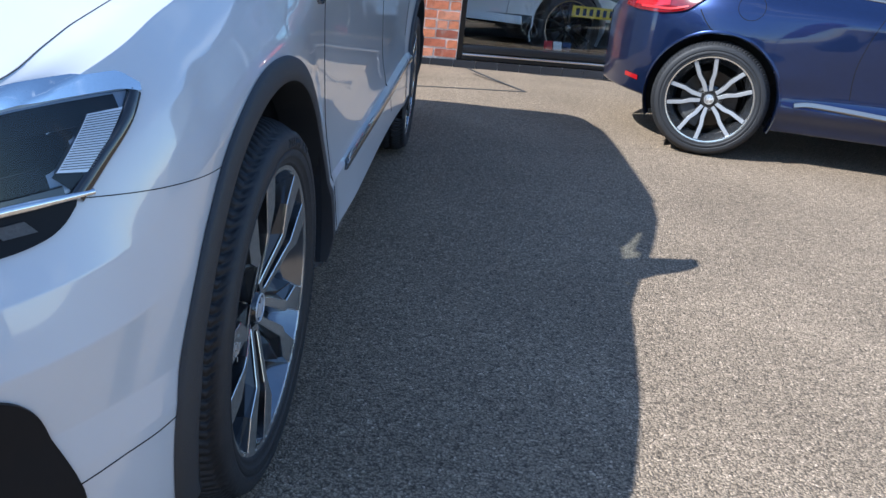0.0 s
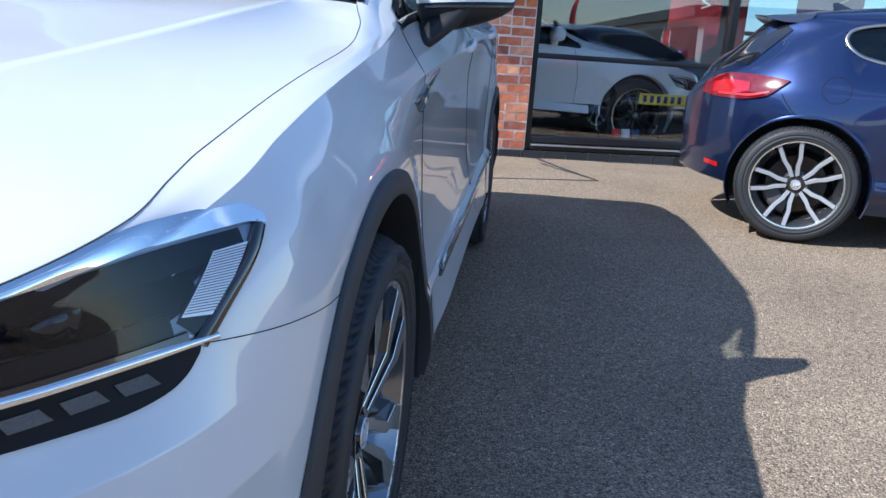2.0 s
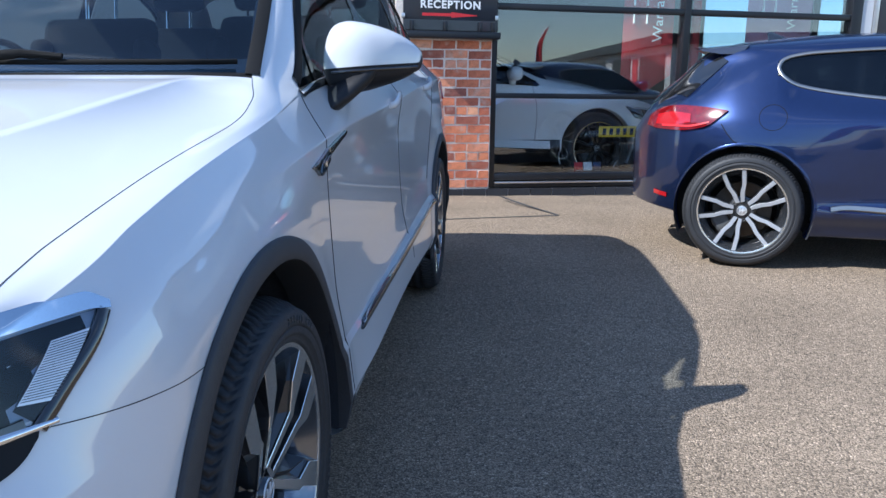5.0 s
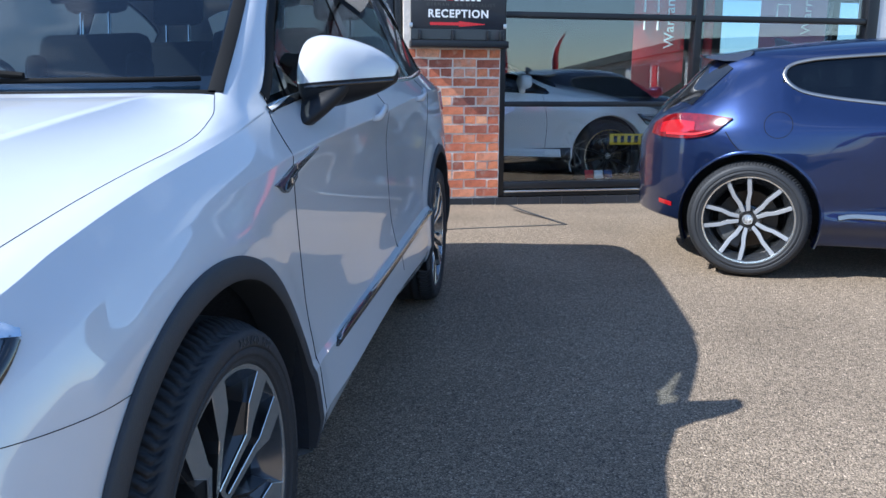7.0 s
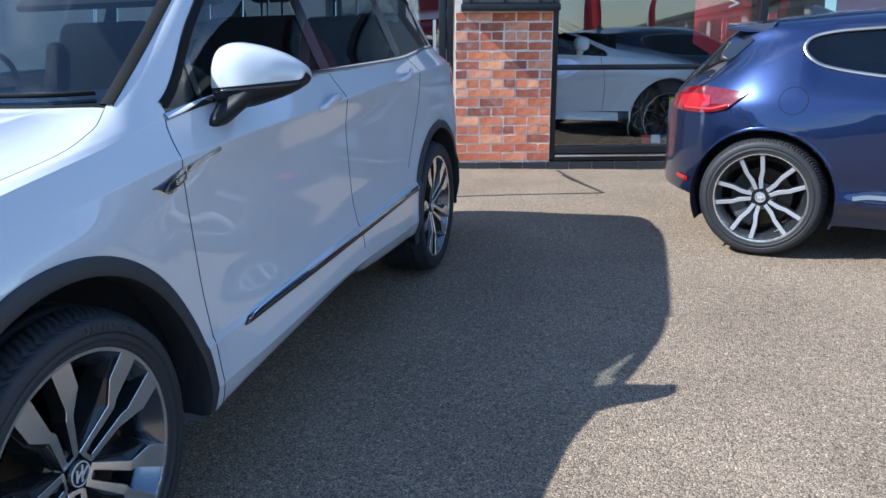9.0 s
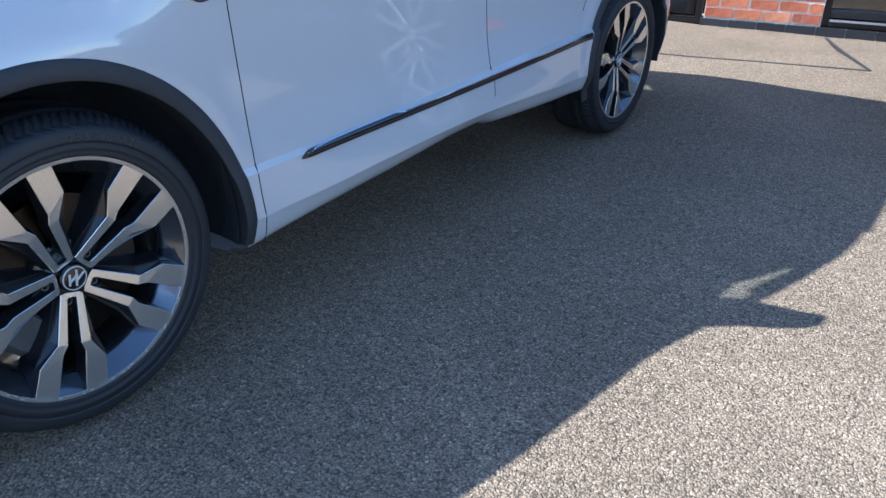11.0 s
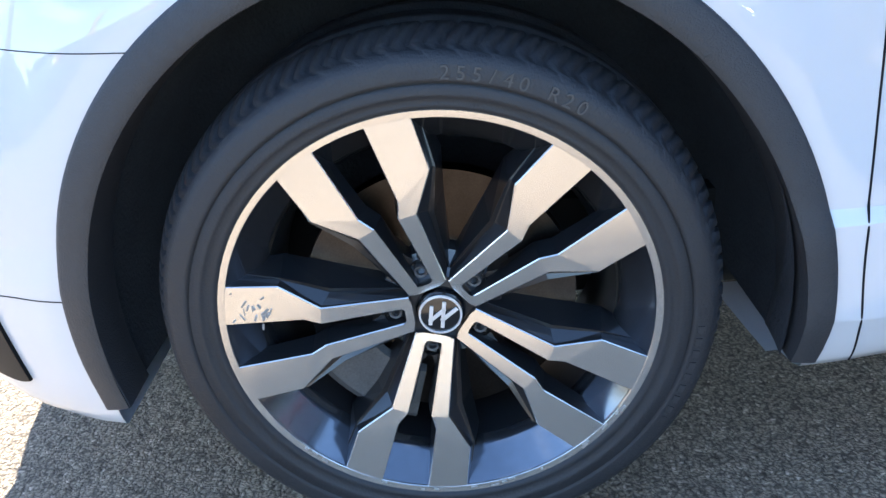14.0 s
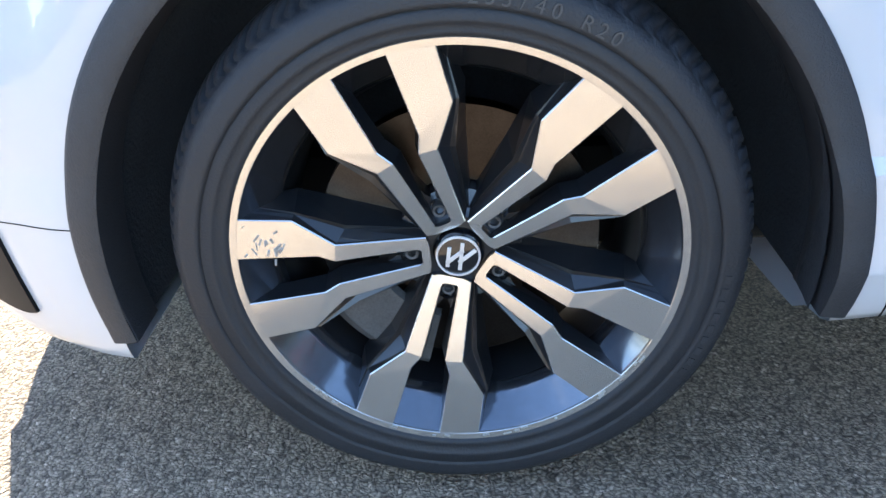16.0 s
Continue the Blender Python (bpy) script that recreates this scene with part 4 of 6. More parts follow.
def wing_mirror(car, side, mid):
    """White shell over a black base with a foot on the door."""
    base = new("wing_mirror")
    top = curve((0, 1.140), (0.05, 1.168), (0.13, 1.184), (0.26, 1.190), (0.45, 1.184), (0.70, 1.166), (0.90, 1.140), (1, 1.118))
    low = curve((0, 1.026), (0.06, 1.012), (0.3, 1.014), (0.6, 1.030), (0.85, 1.052), (1, 1.074))
    deep = curve((0, 0.062), (0.1, 0.080), (0.35, 0.086), (0.7, 0.066), (1, 0.026))
    belt = lambda u: 1.072 + 0.016 * u
    rings = [(-0.016, 0.02), (-0.016, 0.6), (-0.010, 0.86), (0.008, 0.965)] + [(u, 1.0) for u in np.linspace(0.03, 0.97, 26)] + [(0.99, 0.90), (1.002, 0.66), (1.008, 0.02)]
    V, nv = [], 32
    for u, e in rings:
        uu = min(1, max(0, u))
        zb, d = belt(uu), float(deep(uu))
        for j in range(nv):
            a = 2 * math.pi * j / nv
            ca, sa = math.cos(a), math.sin(a)
            h = (float(top(uu)) - zb) if sa > 0 else (zb - float(low(uu)))
            z = zb + 0.02 * (1 - e) + h * e * math.copysign(abs(sa) ** 0.8, sa)
            y = 0.800 + (d if ca < 0 else 0.052) * e * math.copysign(abs(ca) ** (0.62 if sa > 0 else 0.8), ca) + 0.05 * uu ** 2
            V.append((-0.078 + 0.228 * u, y, z))
    nu = len(rings) - 1
    faces = [(i * nv + j, i * nv + (j + 1) % nv, (i + 1) * nv + (j + 1) % nv, (i + 1) * nv + j) for i in range(nu) for j in range(nv)]
    up = [f for k, f in enumerate(faces) if k % nv < nv // 2]
    lo = [f for k, f in enumerate(faces) if k % nv >= nv // 2]
    sg = (lambda v: v) if side > 0 else (lambda v: (2 * mid - v[0], v[1], v[2]))

    def shell(name, fs, mat, label, grow):
        c = np.array([0.03, 0.80, 1.116])
        used = sorted({i for f in fs for i in f})
        ix = {v: k for k, v in enumerate(used)}
        bm = bmesh.new()
        vs = [bm.verts.new(sg(tuple(c + (np.array(V[i]) - c) * grow))) for i in used]
        for f in fs:
            try:
                bm.faces.new([vs[ix[i]] for i in f])
            except ValueError:
                pass
        bmesh.ops.remove_doubles(bm, verts=bm.verts, dist=1e-5)
        return part(name, bm, mat, None, label, 60)
    lower = shell("mirror_base", lo, M_FOOT, "black lower mirror housing", 0.985)
    lower.parent = car
    upper = shell("mirror_cap", up, M_WHITE, "white painted mirror cap", 1.0)
    upper.parent = lower
    # black strip with the side repeater
    pts = [sg((-0.078 + 0.228 * u, 0.801 - float(deep(u)) * 0.985 + 0.05 * u ** 2, belt(u) - 0.010)) for u in np.linspace(0.10, 0.97, 24)]
    st = tube("indicator_strip", pts, 0.0045, M_GLOSSBLACK, lower, "thin gloss strip under the cap")
    # foot
    bm = bmesh.new()
    rings = []
    for t, (x, y, z, a, b) in enumerate(((0.005, 0.79, 1.065, 0.082, 0.062), (-0.018, 0.765, 1.032, 0.068, 0.058), (-0.036, 0.730, 1.002, 0.050, 0.056), (-0.048, 0.708, 0.980, 0.032, 0.050), (-0.056, 0.703, 0.966, 0.014, 0.034))):
        rings.append([bm.verts.new(sg((x + a * math.cos(q), y + b * math.sin(q), z + 0.3 * a * math.cos(q)))) for q in np.linspace(0, 2 * math.pi, 16, endpoint=False)])
    for p, q in zip(rings, rings[1:]):
        for i in range(16):
            bm.faces.new((p[i], p[(i + 1) % 16], q[(i + 1) % 16], q[i]))
    bm.faces.new(rings[0])
    bm.faces.new(rings[-1])
    part("mirror_foot", bm, M_FOOT, lower, "black mirror foot", 60)
    bpy.data.objects.remove(base)


def door_handle(door, sh, y0, z0, side, length=0.20):
    P = []
    for t in np.linspace(0, 1, 14):
        p, n = sh.yz(y0 + length * t, z0 + 0.025 * t)
        p = p + n * (0.003 + 0.020 * math.sin(math.pi * min(1, max(0, t))) ** 0.5)
        P.append(p if side > 0 else sh.flip(p))
    bm = bmesh.new()
    prev = None
    for k, p in enumerate(P):
        e = math.sin(math.pi * (0.06 + 0.88 * k / 13)) ** 0.35
        ring = [bm.verts.new((p[0] + 0.008 * math.cos(a) * e, p[1], p[2] + 0.016 * math.sin(a) * e)) for a in np.linspace(0, 2 * math.pi, 12, endpoint=False)]
        if prev:
            for i in range(12):
                bm.faces.new((prev[i], prev[(i + 1) % 12], ring[(i + 1) % 12], ring[i]))
        else:
            bm.faces.new(ring)
        prev = ring
    bm.faces.new(prev)
    part("door_handle", bm, M_WHITE, door, "white painted pull handle", 60)


LAMP_LOW = [(-0.503, 0.716), (-0.55, 0.712), (-0.60, 0.709), (-0.66, 0.706), (-0.80, 0.700)]
LAMP_TOP = [(-0.396, 0.800), (-0.44, 0.800), (-0.51, 0.796), (-0.60, 0.785), (-0.80, 0.750)]


def headlamp(car, sh, side):
    """Dark bowl with projectors, bright strips and a ribbed outer prism behind a clear lens with a black rim."""
    L = dict(side=side, top=9.95)
    lamp = sh.patch("headlamp", LAMP_LOW, LAMP_TOP, M_LAMPBLACK, car, "clear headlamp with dark bowl and chrome brow", 40, 14, -0.045, **L)
    sh.patch("lens", LAMP_LOW, LAMP_TOP, M_LENS, lamp, "clear headlamp lens", 40, 14, 0.0045, **L)
    sh.line("bezel", [(-0.78, 0.711), (-0.66, 0.716), (-0.60, 0.719), (-0.55, 0.723), (-0.520, 0.727)], 0.026, 0.0016, M_LAMPBLACK, lamp, "black inner bezel", 40, side, "z", 9.95)
    sh.line("bezel", [(-0.508, 0.718), (-0.495, 0.731), (-0.475, 0.750), (-0.438, 0.781)], 0.030, 0.0016, M_LAMPBLACK, lamp, "black inner bezel", 40, side, "z", 9.95)
    sh.line("bezel", [(-0.425, 0.787), (-0.51, 0.782), (-0.60, 0.771), (-0.78, 0.739)], 0.026, 0.0016, M_LAMPBLACK, lamp, "black inner bezel", 40, side, "z", 9.95)
    sh.line("lens_rim", [(-0.80, 0.700), (-0.66, 0.705), (-0.60, 0.708), (-0.55, 0.711), (-0.512, 0.714)], 0.012, 0.006, M_GLOSSBLACK, lamp, "black lens rim", 40, side, "z", 9.95)
    sh.line("lens_rim", [(-0.503, 0.706), (-0.489, 0.719), (-0.467, 0.739), (-0.425, 0.773), (-0.398, 0.798)], 0.016, 0.006, M_GLOSSBLACK, lamp, "black lens rim", 40, side, "z", 9.95)
    sh.patch("brow", [(-0.392, 0.797), (-0.42, 0.801), (-0.51, 0.798), (-0.60, 0.787), (-0.80, 0.752)], [(-0.388, 0.805), (-0.412, 0.819), (-0.50, 0.8165), (-0.58, 0.803), (-0.80, 0.757)], M_CHROME, lamp, "chrome brow strip", 44, 6, 0.006, **L)
    sh.patch("prism", [(-0.484, 0.728), (-0.512, 0.732)], [(-0.424, 0.784), (-0.462, 0.782)], M_AMBER, lamp, "pale ribbed corner prism", 4, 10, 0.0056, **L)
    for k in range(22):
        t, d = (k + 0.5) / 22, 0.0008
        a, b = (-0.482 + 0.056 * t, 0.730 + 0.052 * t), (-0.510 + 0.048 * t, 0.733 + 0.048 * t)
        sh.patch("rib", [a, b], [(a[0] + d, a[1] + d), (b[0] + d, b[1] + d)], M_CALIPER, lamp, "", 3, 1, 0.0064, **L)
    inset = (-0.022 * side, 0.022, 0)
    sh.line("light_strip", [(-0.50, 0.780), (-0.58, 0.773), (-0.68, 0.757), (-0.8, 0.735)], 0.006, 0.004, M_CALIPER, lamp, "silver inner strip", 30, side, "z", 9.95).location = inset
    sh.line("light_strip", [(-0.55, 0.722), (-0.60, 0.716), (-0.66, 0.722), (-0.8, 0.730)], 0.005, 0.004, M_BRIGHT, lamp, "silver lower strip", 30, side, "z", 9.95).location = inset
    for y, r in ((-0.60, 0.026), (-0.69, 0.028)):
        p, n = sh.yz(y, 0.748, -0.028, 9.95)
        if side < 0:
            p = sh.flip(p)
        v, f = spin([(0.0001, 0.016), (r * 0.5, 0.013), (r * 0.85, 0.004), (r * 0.95, 0.0), (r * 1.1, 0.002), (r * 1.15, -0.03)], 32)
        ob = mesh_part("projector", v, f, M_GLOSSBLACK, lamp, "dark projector lens")
        ob.matrix_local = Matrix.Translation(p) @ Vector((0.35 * side, -0.94, 0)).to_track_quat("X", "Z").to_matrix().to_4x4()
    # lower running lamp below a chrome strip
    sh.patch("running_lamp", [(-0.507, 0.698), (-0.524, 0.682), (-0.545, 0.671), (-0.585, 0.663), (-0.65, 0.661), (-0.80, 0.658)], [(-0.503, 0.706), (-0.52, 0.706), (-0.55, 0.704), (-0.60, 0.701), (-0.66, 0.698), (-0.80, 0.692)], M_LAMPBLACK, lamp, "dark lower running lamp", 36, 8, 0.004, **L)
    bar = []
    for t in np.linspace(0, 1, 30):
        y = -0.487 - 0.31 * t
        p, n = sh.yz(y, float(np.interp(y, [-0.80, -0.62, -0.55, -0.487], [0.6945, 0.7015, 0.7055, 0.7085])), 0.003, 9.95)
        bar.append(p if side > 0 else sh.flip(p))
    tube("chrome_strip", bar, [0.0035 + 0.0025 * min(1, k / 5) for k in range(30)], M_CHROME, lamp, "rounded chrome strip under the lens", 14)
    for k in range(5):
        y, z = -0.545 - 0.036 * k, 0.688 - 0.002 * k
        sh.patch("led_block", [(y, z - 0.007), (y - 0.026, z - 0.009)], [(y - 0.006, z + 0.005), (y - 0.030, z + 0.003)], M_CALIPER, lamp, "small clear block", 4, 3, 0.006, **L)


def seat(parent_m, label):
    s = thing("car_seat", parent_m, label, "seat", "seats in the white car")
    box_part("cushion", -0.24, 0.24, -0.25, 0.25, 0.0, 0.14, M_LEATHER, s, "", None, 0.045)
    bm = bmesh.new()
    box(bm, -0.23, 0.23, -0.055, 0.055, 0.0, 0.58, pose(0, 0.24, 0.12, -16), 0.05)
    box(bm, -0.25, -0.17, -0.10, 0.03, 0.05, 0.48, pose(0, 0.24, 0.12, -16), 0.035)
    box(bm, 0.17, 0.25, -0.10, 0.03, 0.05, 0.48, pose(0, 0.24, 0.12, -16), 0.035)
    part("backrest", bm, M_LEATHER, s, "", 50)
    bm = bmesh.new()
    box(bm, -0.13, 0.13, -0.045, 0.045, 0.0, 0.17, pose(0, 0.41, 0.76, -10), 0.04)
    part("headrest", bm, M_LEATHER, s, "", 50)
    for x in (-0.06, 0.06):
        tube("post", [(x, 0.39, 0.66), (x, 0.41, 0.79)], 0.007, M_CHROME, s, "chrome headrest post")
    return s


def build_suv():
    car = thing("white_suv", pose(0, 0, 0), "white SUV with black arch trim and large alloys, parked on tarmac", "car")
    marks = [LEN0, LEN0 + 0.002, LEN0 + 0.006, LEN0 + 0.014, -0.88, -0.86, LEN1, LEN1 - 0.002, LEN1 - 0.008, LEN1 - 0.02, -0.80, 0.38, 0.40, 0.53, 0.69, 0.715, 1.13, 1.16, 1.47, 1.56, 2.34, 2.44, 3.02, 3.06, 3.36, 3.42]
    sh = Shell(SUV_LINES, MID, list(np.arange(-0.84, 3.55, 0.016)) + marks, suv_taper, suv_bow, 6, ((HUB_F, HUB_Z, 0.470, 0.535, 0.004), (HUB_R, HUB_Z, 0.470, 0.535, 0.006)), ((2, 0, 9), (3, -2, 9), (4, -2, 9), (5, -2, -0.44), (6, -2, -0.46), (7, 0, 9), (8, -2, 0.45), (11, -2, 0.36)), suv_press, ((0.085, 3.5, 8.01, -0.33, 3.1), (0.075, 8.02, 12.0, -0.33, 0.36)))
    yc, sc = sh.yc[:, None] + 0 * sh.sc[None, :], sh.sc[None, :] + 0 * sh.yc[:, None]
    Y, Z = sh.C[:, :, 1], sh.C[:, :, 2]
    hole = np.zeros(np.shape(Y), bool)
    for hub in (HUB_F, HUB_R):
        hole |= (np.hypot(Y - hub, Z - HUB_Z - 0.003) < 0.430) & (sc < 9)
    hole |= (((Y > -0.412) & (Y < 0)) | ((Y > 2.7) & (Y < 3.16) & (Z < 0.36))) & ((Z < 0.285) | (Y > 1))  & (sc < 5)
    lampz = inside([(-0.512, 0.732), (-0.60, 0.723), (-0.79, 0.714), (-0.79, 0.735), (-0.60, 0.768), (-0.50, 0.778), (-0.455, 0.779)], Y, Z) & (sc < 10)
    glassz = (sc > 8) & (sc < 9) & (yc > 0.53) & (yc < 3.04)
    screen = (sc > 10) & (yc > 0.40) & (yc < 1.145)
    bonnet = (sc > 10) & (yc < 0.38) & (yc > -0.80)
    cowl = (sc > 10) & (yc > 0.38) & (yc < 0.40)
    roof = (sc > 10) & (yc > 1.145) & (yc < 3.36)
    back = (sc > 8) & (yc > 3.36)
    rest = ~(hole | lampz | glassz | screen | bonnet | cowl | roof | back)
    seam_f = np.interp(Z, [0.26, 0.42, 0.57, 0.9, 1.02], [0.497, 0.486, 0.488, 0.474, 0.515])
    seam_r = np.interp(Z, [0.26, 0.50, 0.75, 0.95, 1.12], [2.22, 2.22, 2.30, 2.42, 2.47])
    low_front = (Y < 0) & (Z < np.interp(Y, [-0.9, -0.50, -0.42, -0.27, 0], [0.70, 0.705, 0.695, 0.684, 0.684]))
    low_rear = (Y > 2.7) & (Z < np.interp(Y, [2.9, 3.6], [0.70, 0.72]))
    fender = rest & (yc < 0.9) & (Y < seam_f) & ~low_front
    pillar = rest & (sc > 9)
    fender &= ~((sc > 9) & (yc > 0.53))
    bumper = rest & low_front
    quarter = rest & (Y > seam_r) & ~low_rear & ~(sc > 9)
    bumper_r = rest & low_rear
    doors = rest & ~fender & ~bumper & ~quarter & ~bumper_r & ~(sc > 9)
    pillar = rest & (sc > 9) & ((yc > 0.53) | (Y >= seam_f)) & ~quarter & ~bumper_r & ~fender & ~bumper
    sill = doors & (sc < 3)
    doors &= ~sill
    d1, d2 = doors & (yc < 1.53), doors & (yc >= 1.53)
    sh.panel("bonnet", bonnet, M_WHITE, car, "white bonnet", True)
    sh.panel("cowl", cowl, M_SEAL, car, "black scuttle panel", True)
    sh.panel("roof", roof, M_WHITE, car, "white roof", True)
    tail = (sc > 10.2) & (yc > 3.36) & (yc < 3.42)
    sh.panel("rear_window", tail, M_TINTED, car, "tinted rear window", True)
    sh.panel("tailgate", back & ~tail, M_WHITE, car, "white tailgate", True)
    sh.panel("front_bumper", bumper, M_WHITE, car, "white front bumper", True)
    sh.panel("rear_bumper", bumper_r, M_WHITE, car, "white rear bumper", True)
    ws = sh.panel("windscreen", screen, M_GLASS, car, "clear windscreen", True)
    ws.visible_shadow = False
    sh.panel("screen_frit", screen & ((sc < 10.16) | (yc > 0.98) | (yc < 0.452) | ((sc < 10.30) & (yc > 0.80))), M_GLOSSBLACK, car, "black printed border of the windscreen", True, 1, -0.004)
    for side in (1, -1):
        sh.panel("front_wing", fender, M_WHITE, car, "white front wing", False, side)
        sh.panel("rear_quarter", quarter, M_WHITE, car, "white rear quarter panel", False, side)
        sh.panel("side_pillar", pillar, M_WHITE, car, "white roof pillar", False, side)
        sh.panel("sill", sill, M_WHITE, car, "white sill skirt", False, side)
        door1 = sh.panel("front_door", d1, M_WHITE, car, "white front door", False, side)
        door2 = sh.panel("rear_door", d2, M_WHITE, car, "white rear door", False, side)
        for dr, a, b, mt in ((door1, 0.715, 1.47, M_GLASS), (door1, 0.53, 0.69, M_GLASS), (door2, 1.56, 2.34, M_TINTED), (door2, 2.44, 3.02, M_TINTED)):
            g = sh.panel("side_window", glassz & (yc > a) & (yc < b), mt, dr, "side window glass", False, side, -0.006)
        for dr, a, b in ((door1, 0.69, 0.715), (door1, 1.47, 1.56), (door2, 2.34, 2.44), (door2, 3.02, 3.06)):
            sh.panel("window_post", glassz & (yc > a) & (yc < b), M_GLOSSBLACK, dr, "gloss black window post", False, side, -0.003)
        sh.line("belt_trim", [(0.52, 8.0), (0.9, 8.0), (1.6, 8.0), (2.4, 8.0), (3.05, 8.0)], 0.020, 0.005, M_CHROME, car, "chrome window trim", 90, side, "s")
        sh.line("window_seal", [(0.53, 9.0), (0.8, 9.0), (1.1, 9.0), (1.6, 9.0), (2.3, 9.0), (3.05, 9.0)], 0.026, 0.004, M_SEAL, car, "black window seal", 110, side, "s")
        sh.line("screen_seal", [(0.39, 10.0), (0.6, 10.0), (0.9, 10.0), (1.145, 10.0)], 0.030, 0.004, M_SEAL, car, "black windscreen surround", 50, side, "s")
        sh.line("roof_rail", [(1.35, 9.85), (1.8, 9.85), (2.4, 9.85), (3.0, 9.85)], 0.024, 0.012, M_BRIGHT, car, "silver roof rail", 50, side, "s")
        # panel gaps
        sh.line("panel_gap", [(0.497, 0.262), (0.486, 0.42), (0.488, 0.57), (0.480, 0.74), (0.470, 0.9), (0.495, 0.985), (0.515, 1.012)], 0.0024, 0.0012, M_GAP, car, "", 60, side)
        sh.line("panel_gap", [(1.535, 0.42), (1.540, 0.6), (1.535, 0.8), (1.525, 1.0), (1.515, 1.08)], 0.0024, 0.0012, M_GAP, car, "", 50, side)
        sh.line("panel_gap", [(2.22, 0.62), (2.30, 0.75), (2.42, 0.95), (2.47, 1.10)], 0.0024, 0.0012, M_GAP, car, "", 40, side)
        sh.line("panel_gap", [(-0.497, 0.704), (-0.42, 0.695), (-0.34, 0.688), (-0.262, 0.684)], 0.0012, 0.0006, M_GAP, car, "", 30, side)
        sh.line("panel_gap", [(-0.558, 0.393), (-0.50, 0.398), (-0.41, 0.402)], 0.0015, 0.0008, M_GAP, car, "", 30, side)
        sh.line("bonnet_gap", [(-0.515, 10.0), (-0.3, 10.0), (0.0, 10.0), (0.2, 10.0), (0.38, 10.0)], 0.0015, 0.0006, M_CALIPER, car, "", 90, side, "s")
        sh.line("bonnet_gap", [(-0.510, 10.0), (-0.64, 10.0), (-0.79, 10.0)], 0.0016, 0.0006, M_CALIPER, car, "", 40, side, "s")
        sh.line("skirt_moulding", [(0.632, 0.440), (0.66, 0.447), (1.2, 0.470), (1.8, 0.497), (2.26, 0.518)], [0.001 + 0.021 * min(1, k / 22) for k in range(80)], 0.007, M_GLOSSBLACK, car, "black skirt moulding", 80, side)
        sh.line("skirt_strip", [(0.65, 0.4505), (0.72, 0.4575), (1.2, 0.479), (1.8, 0.506), (2.26, 0.527)], 0.004, 0.009, M_CHROME, car, "chrome skirt strip", 80, side)
        arch_trim(car, sh, HUB_F, side)
        arch_trim(car, sh, HUB_R, side)
        wing_mirror(car, side, MID)
        door_handle(door1, sh, 1.27, 0.968, side)
        door_handle(door2, sh, 2.13, 1.018, side)
        headlamp(car, sh, side)
        # chrome wing badge in front of the door and its tail on the door
        badge = sh.patch("wing_badge", [(0.355, 0.868), (0.40, 0.850), (0.474, 0.873)], [(0.340, 0.872), (0.40, 0.884), (0.470, 0.902)], M_CHROME, car, "chrome wing badge with a black field", 14, 5, 0.008, side)
        sh.patch("badge_field", [(0.385, 0.858), (0.43, 0.862), (0.470, 0.876)], [(0.400, 0.872), (0.43, 0.880), (0.470, 0.893)], M_GLOSSBLACK, badge, "black badge field", 12, 4, 0.010, side)
        sh.patch("badge_mark", [(0.425, 0.867), (0.460, 0.877)], [(0.425, 0.878), (0.460, 0.888)], M_CHROME, badge, "bright mark", 6, 3, 0.0125, side)
        sh.patch("badge_tail", [(0.476, 0.884), (0.55, 0.902), (0.635, 0.922)], [(0.476, 0.902), (0.55, 0.914), (0.637, 0.930)], M_CHROME, car, "chrome badge tail", 14, 4, 0.008, side)
        # gloss black corner intake
        sh.patch("corner_intake", [(-0.535, 0.262), (-0.56, 0.255), (-0.62, 0.252), (-0.70, 0.25), (-0.84, 0.26)], [(-0.557, 0.390), (-0.579, 0.460), (-0.599, 0.512), (-0.645, 0.542), (-0.84, 0.548)], M_LAMPBLACK, car, "gloss black bumper corner intake", 24, 10, 0.005, side)
        sh.patch("tail_lamp", [(3.10, 0.95), (3.3, 0.93), (3.50, 0.93)], [(3.10, 1.04), (3.3, 1.06), (3.50, 1.05)], M_RED, car, "red tail lamp", 20, 8, 0.006, side)
    # wheels, front pair and rear pair
    for yy in (HUB_F, HUB_R):
        for side in (1, -1):
            m = pose(0.0, yy, HUB_Z, 0, 1.2, 0) if side > 0 else pose(2 * MID, yy, HUB_Z, 0, 0, 180)
            rim_wheel(car, "wheel", m, 0.3425, 0.261, 0.255, 5, 254.8 if side > 0 else 285.2, DBL_SPOKE, side, 0.155, "255/40 R20" if side > 0 else "")
    # wipers
    for x0, x1, y0 in ((-0.175, -0.80, 0.40), (-0.95, -1.45, 0.36)):
        pts = []
        for t in np.linspace(0, 1, 16):
            x = x0 + (x1 - x0) * t
            row = sh.S[int(np.argmin(np.abs(sh.ys - 0.425)))]
            row = row[sh.s >= 10][::-1]
            q = -abs(x - MID) + 0.0
            p = [np.interp(MID - q, row[:, 0], row[:, c]) for c in range(3)]
            pts.append((x, p[1] - 0.006, p[2] + 0.010))
        tube("wiper", pts, 0.0055, M_SEAL, car, "black windscreen wiper")
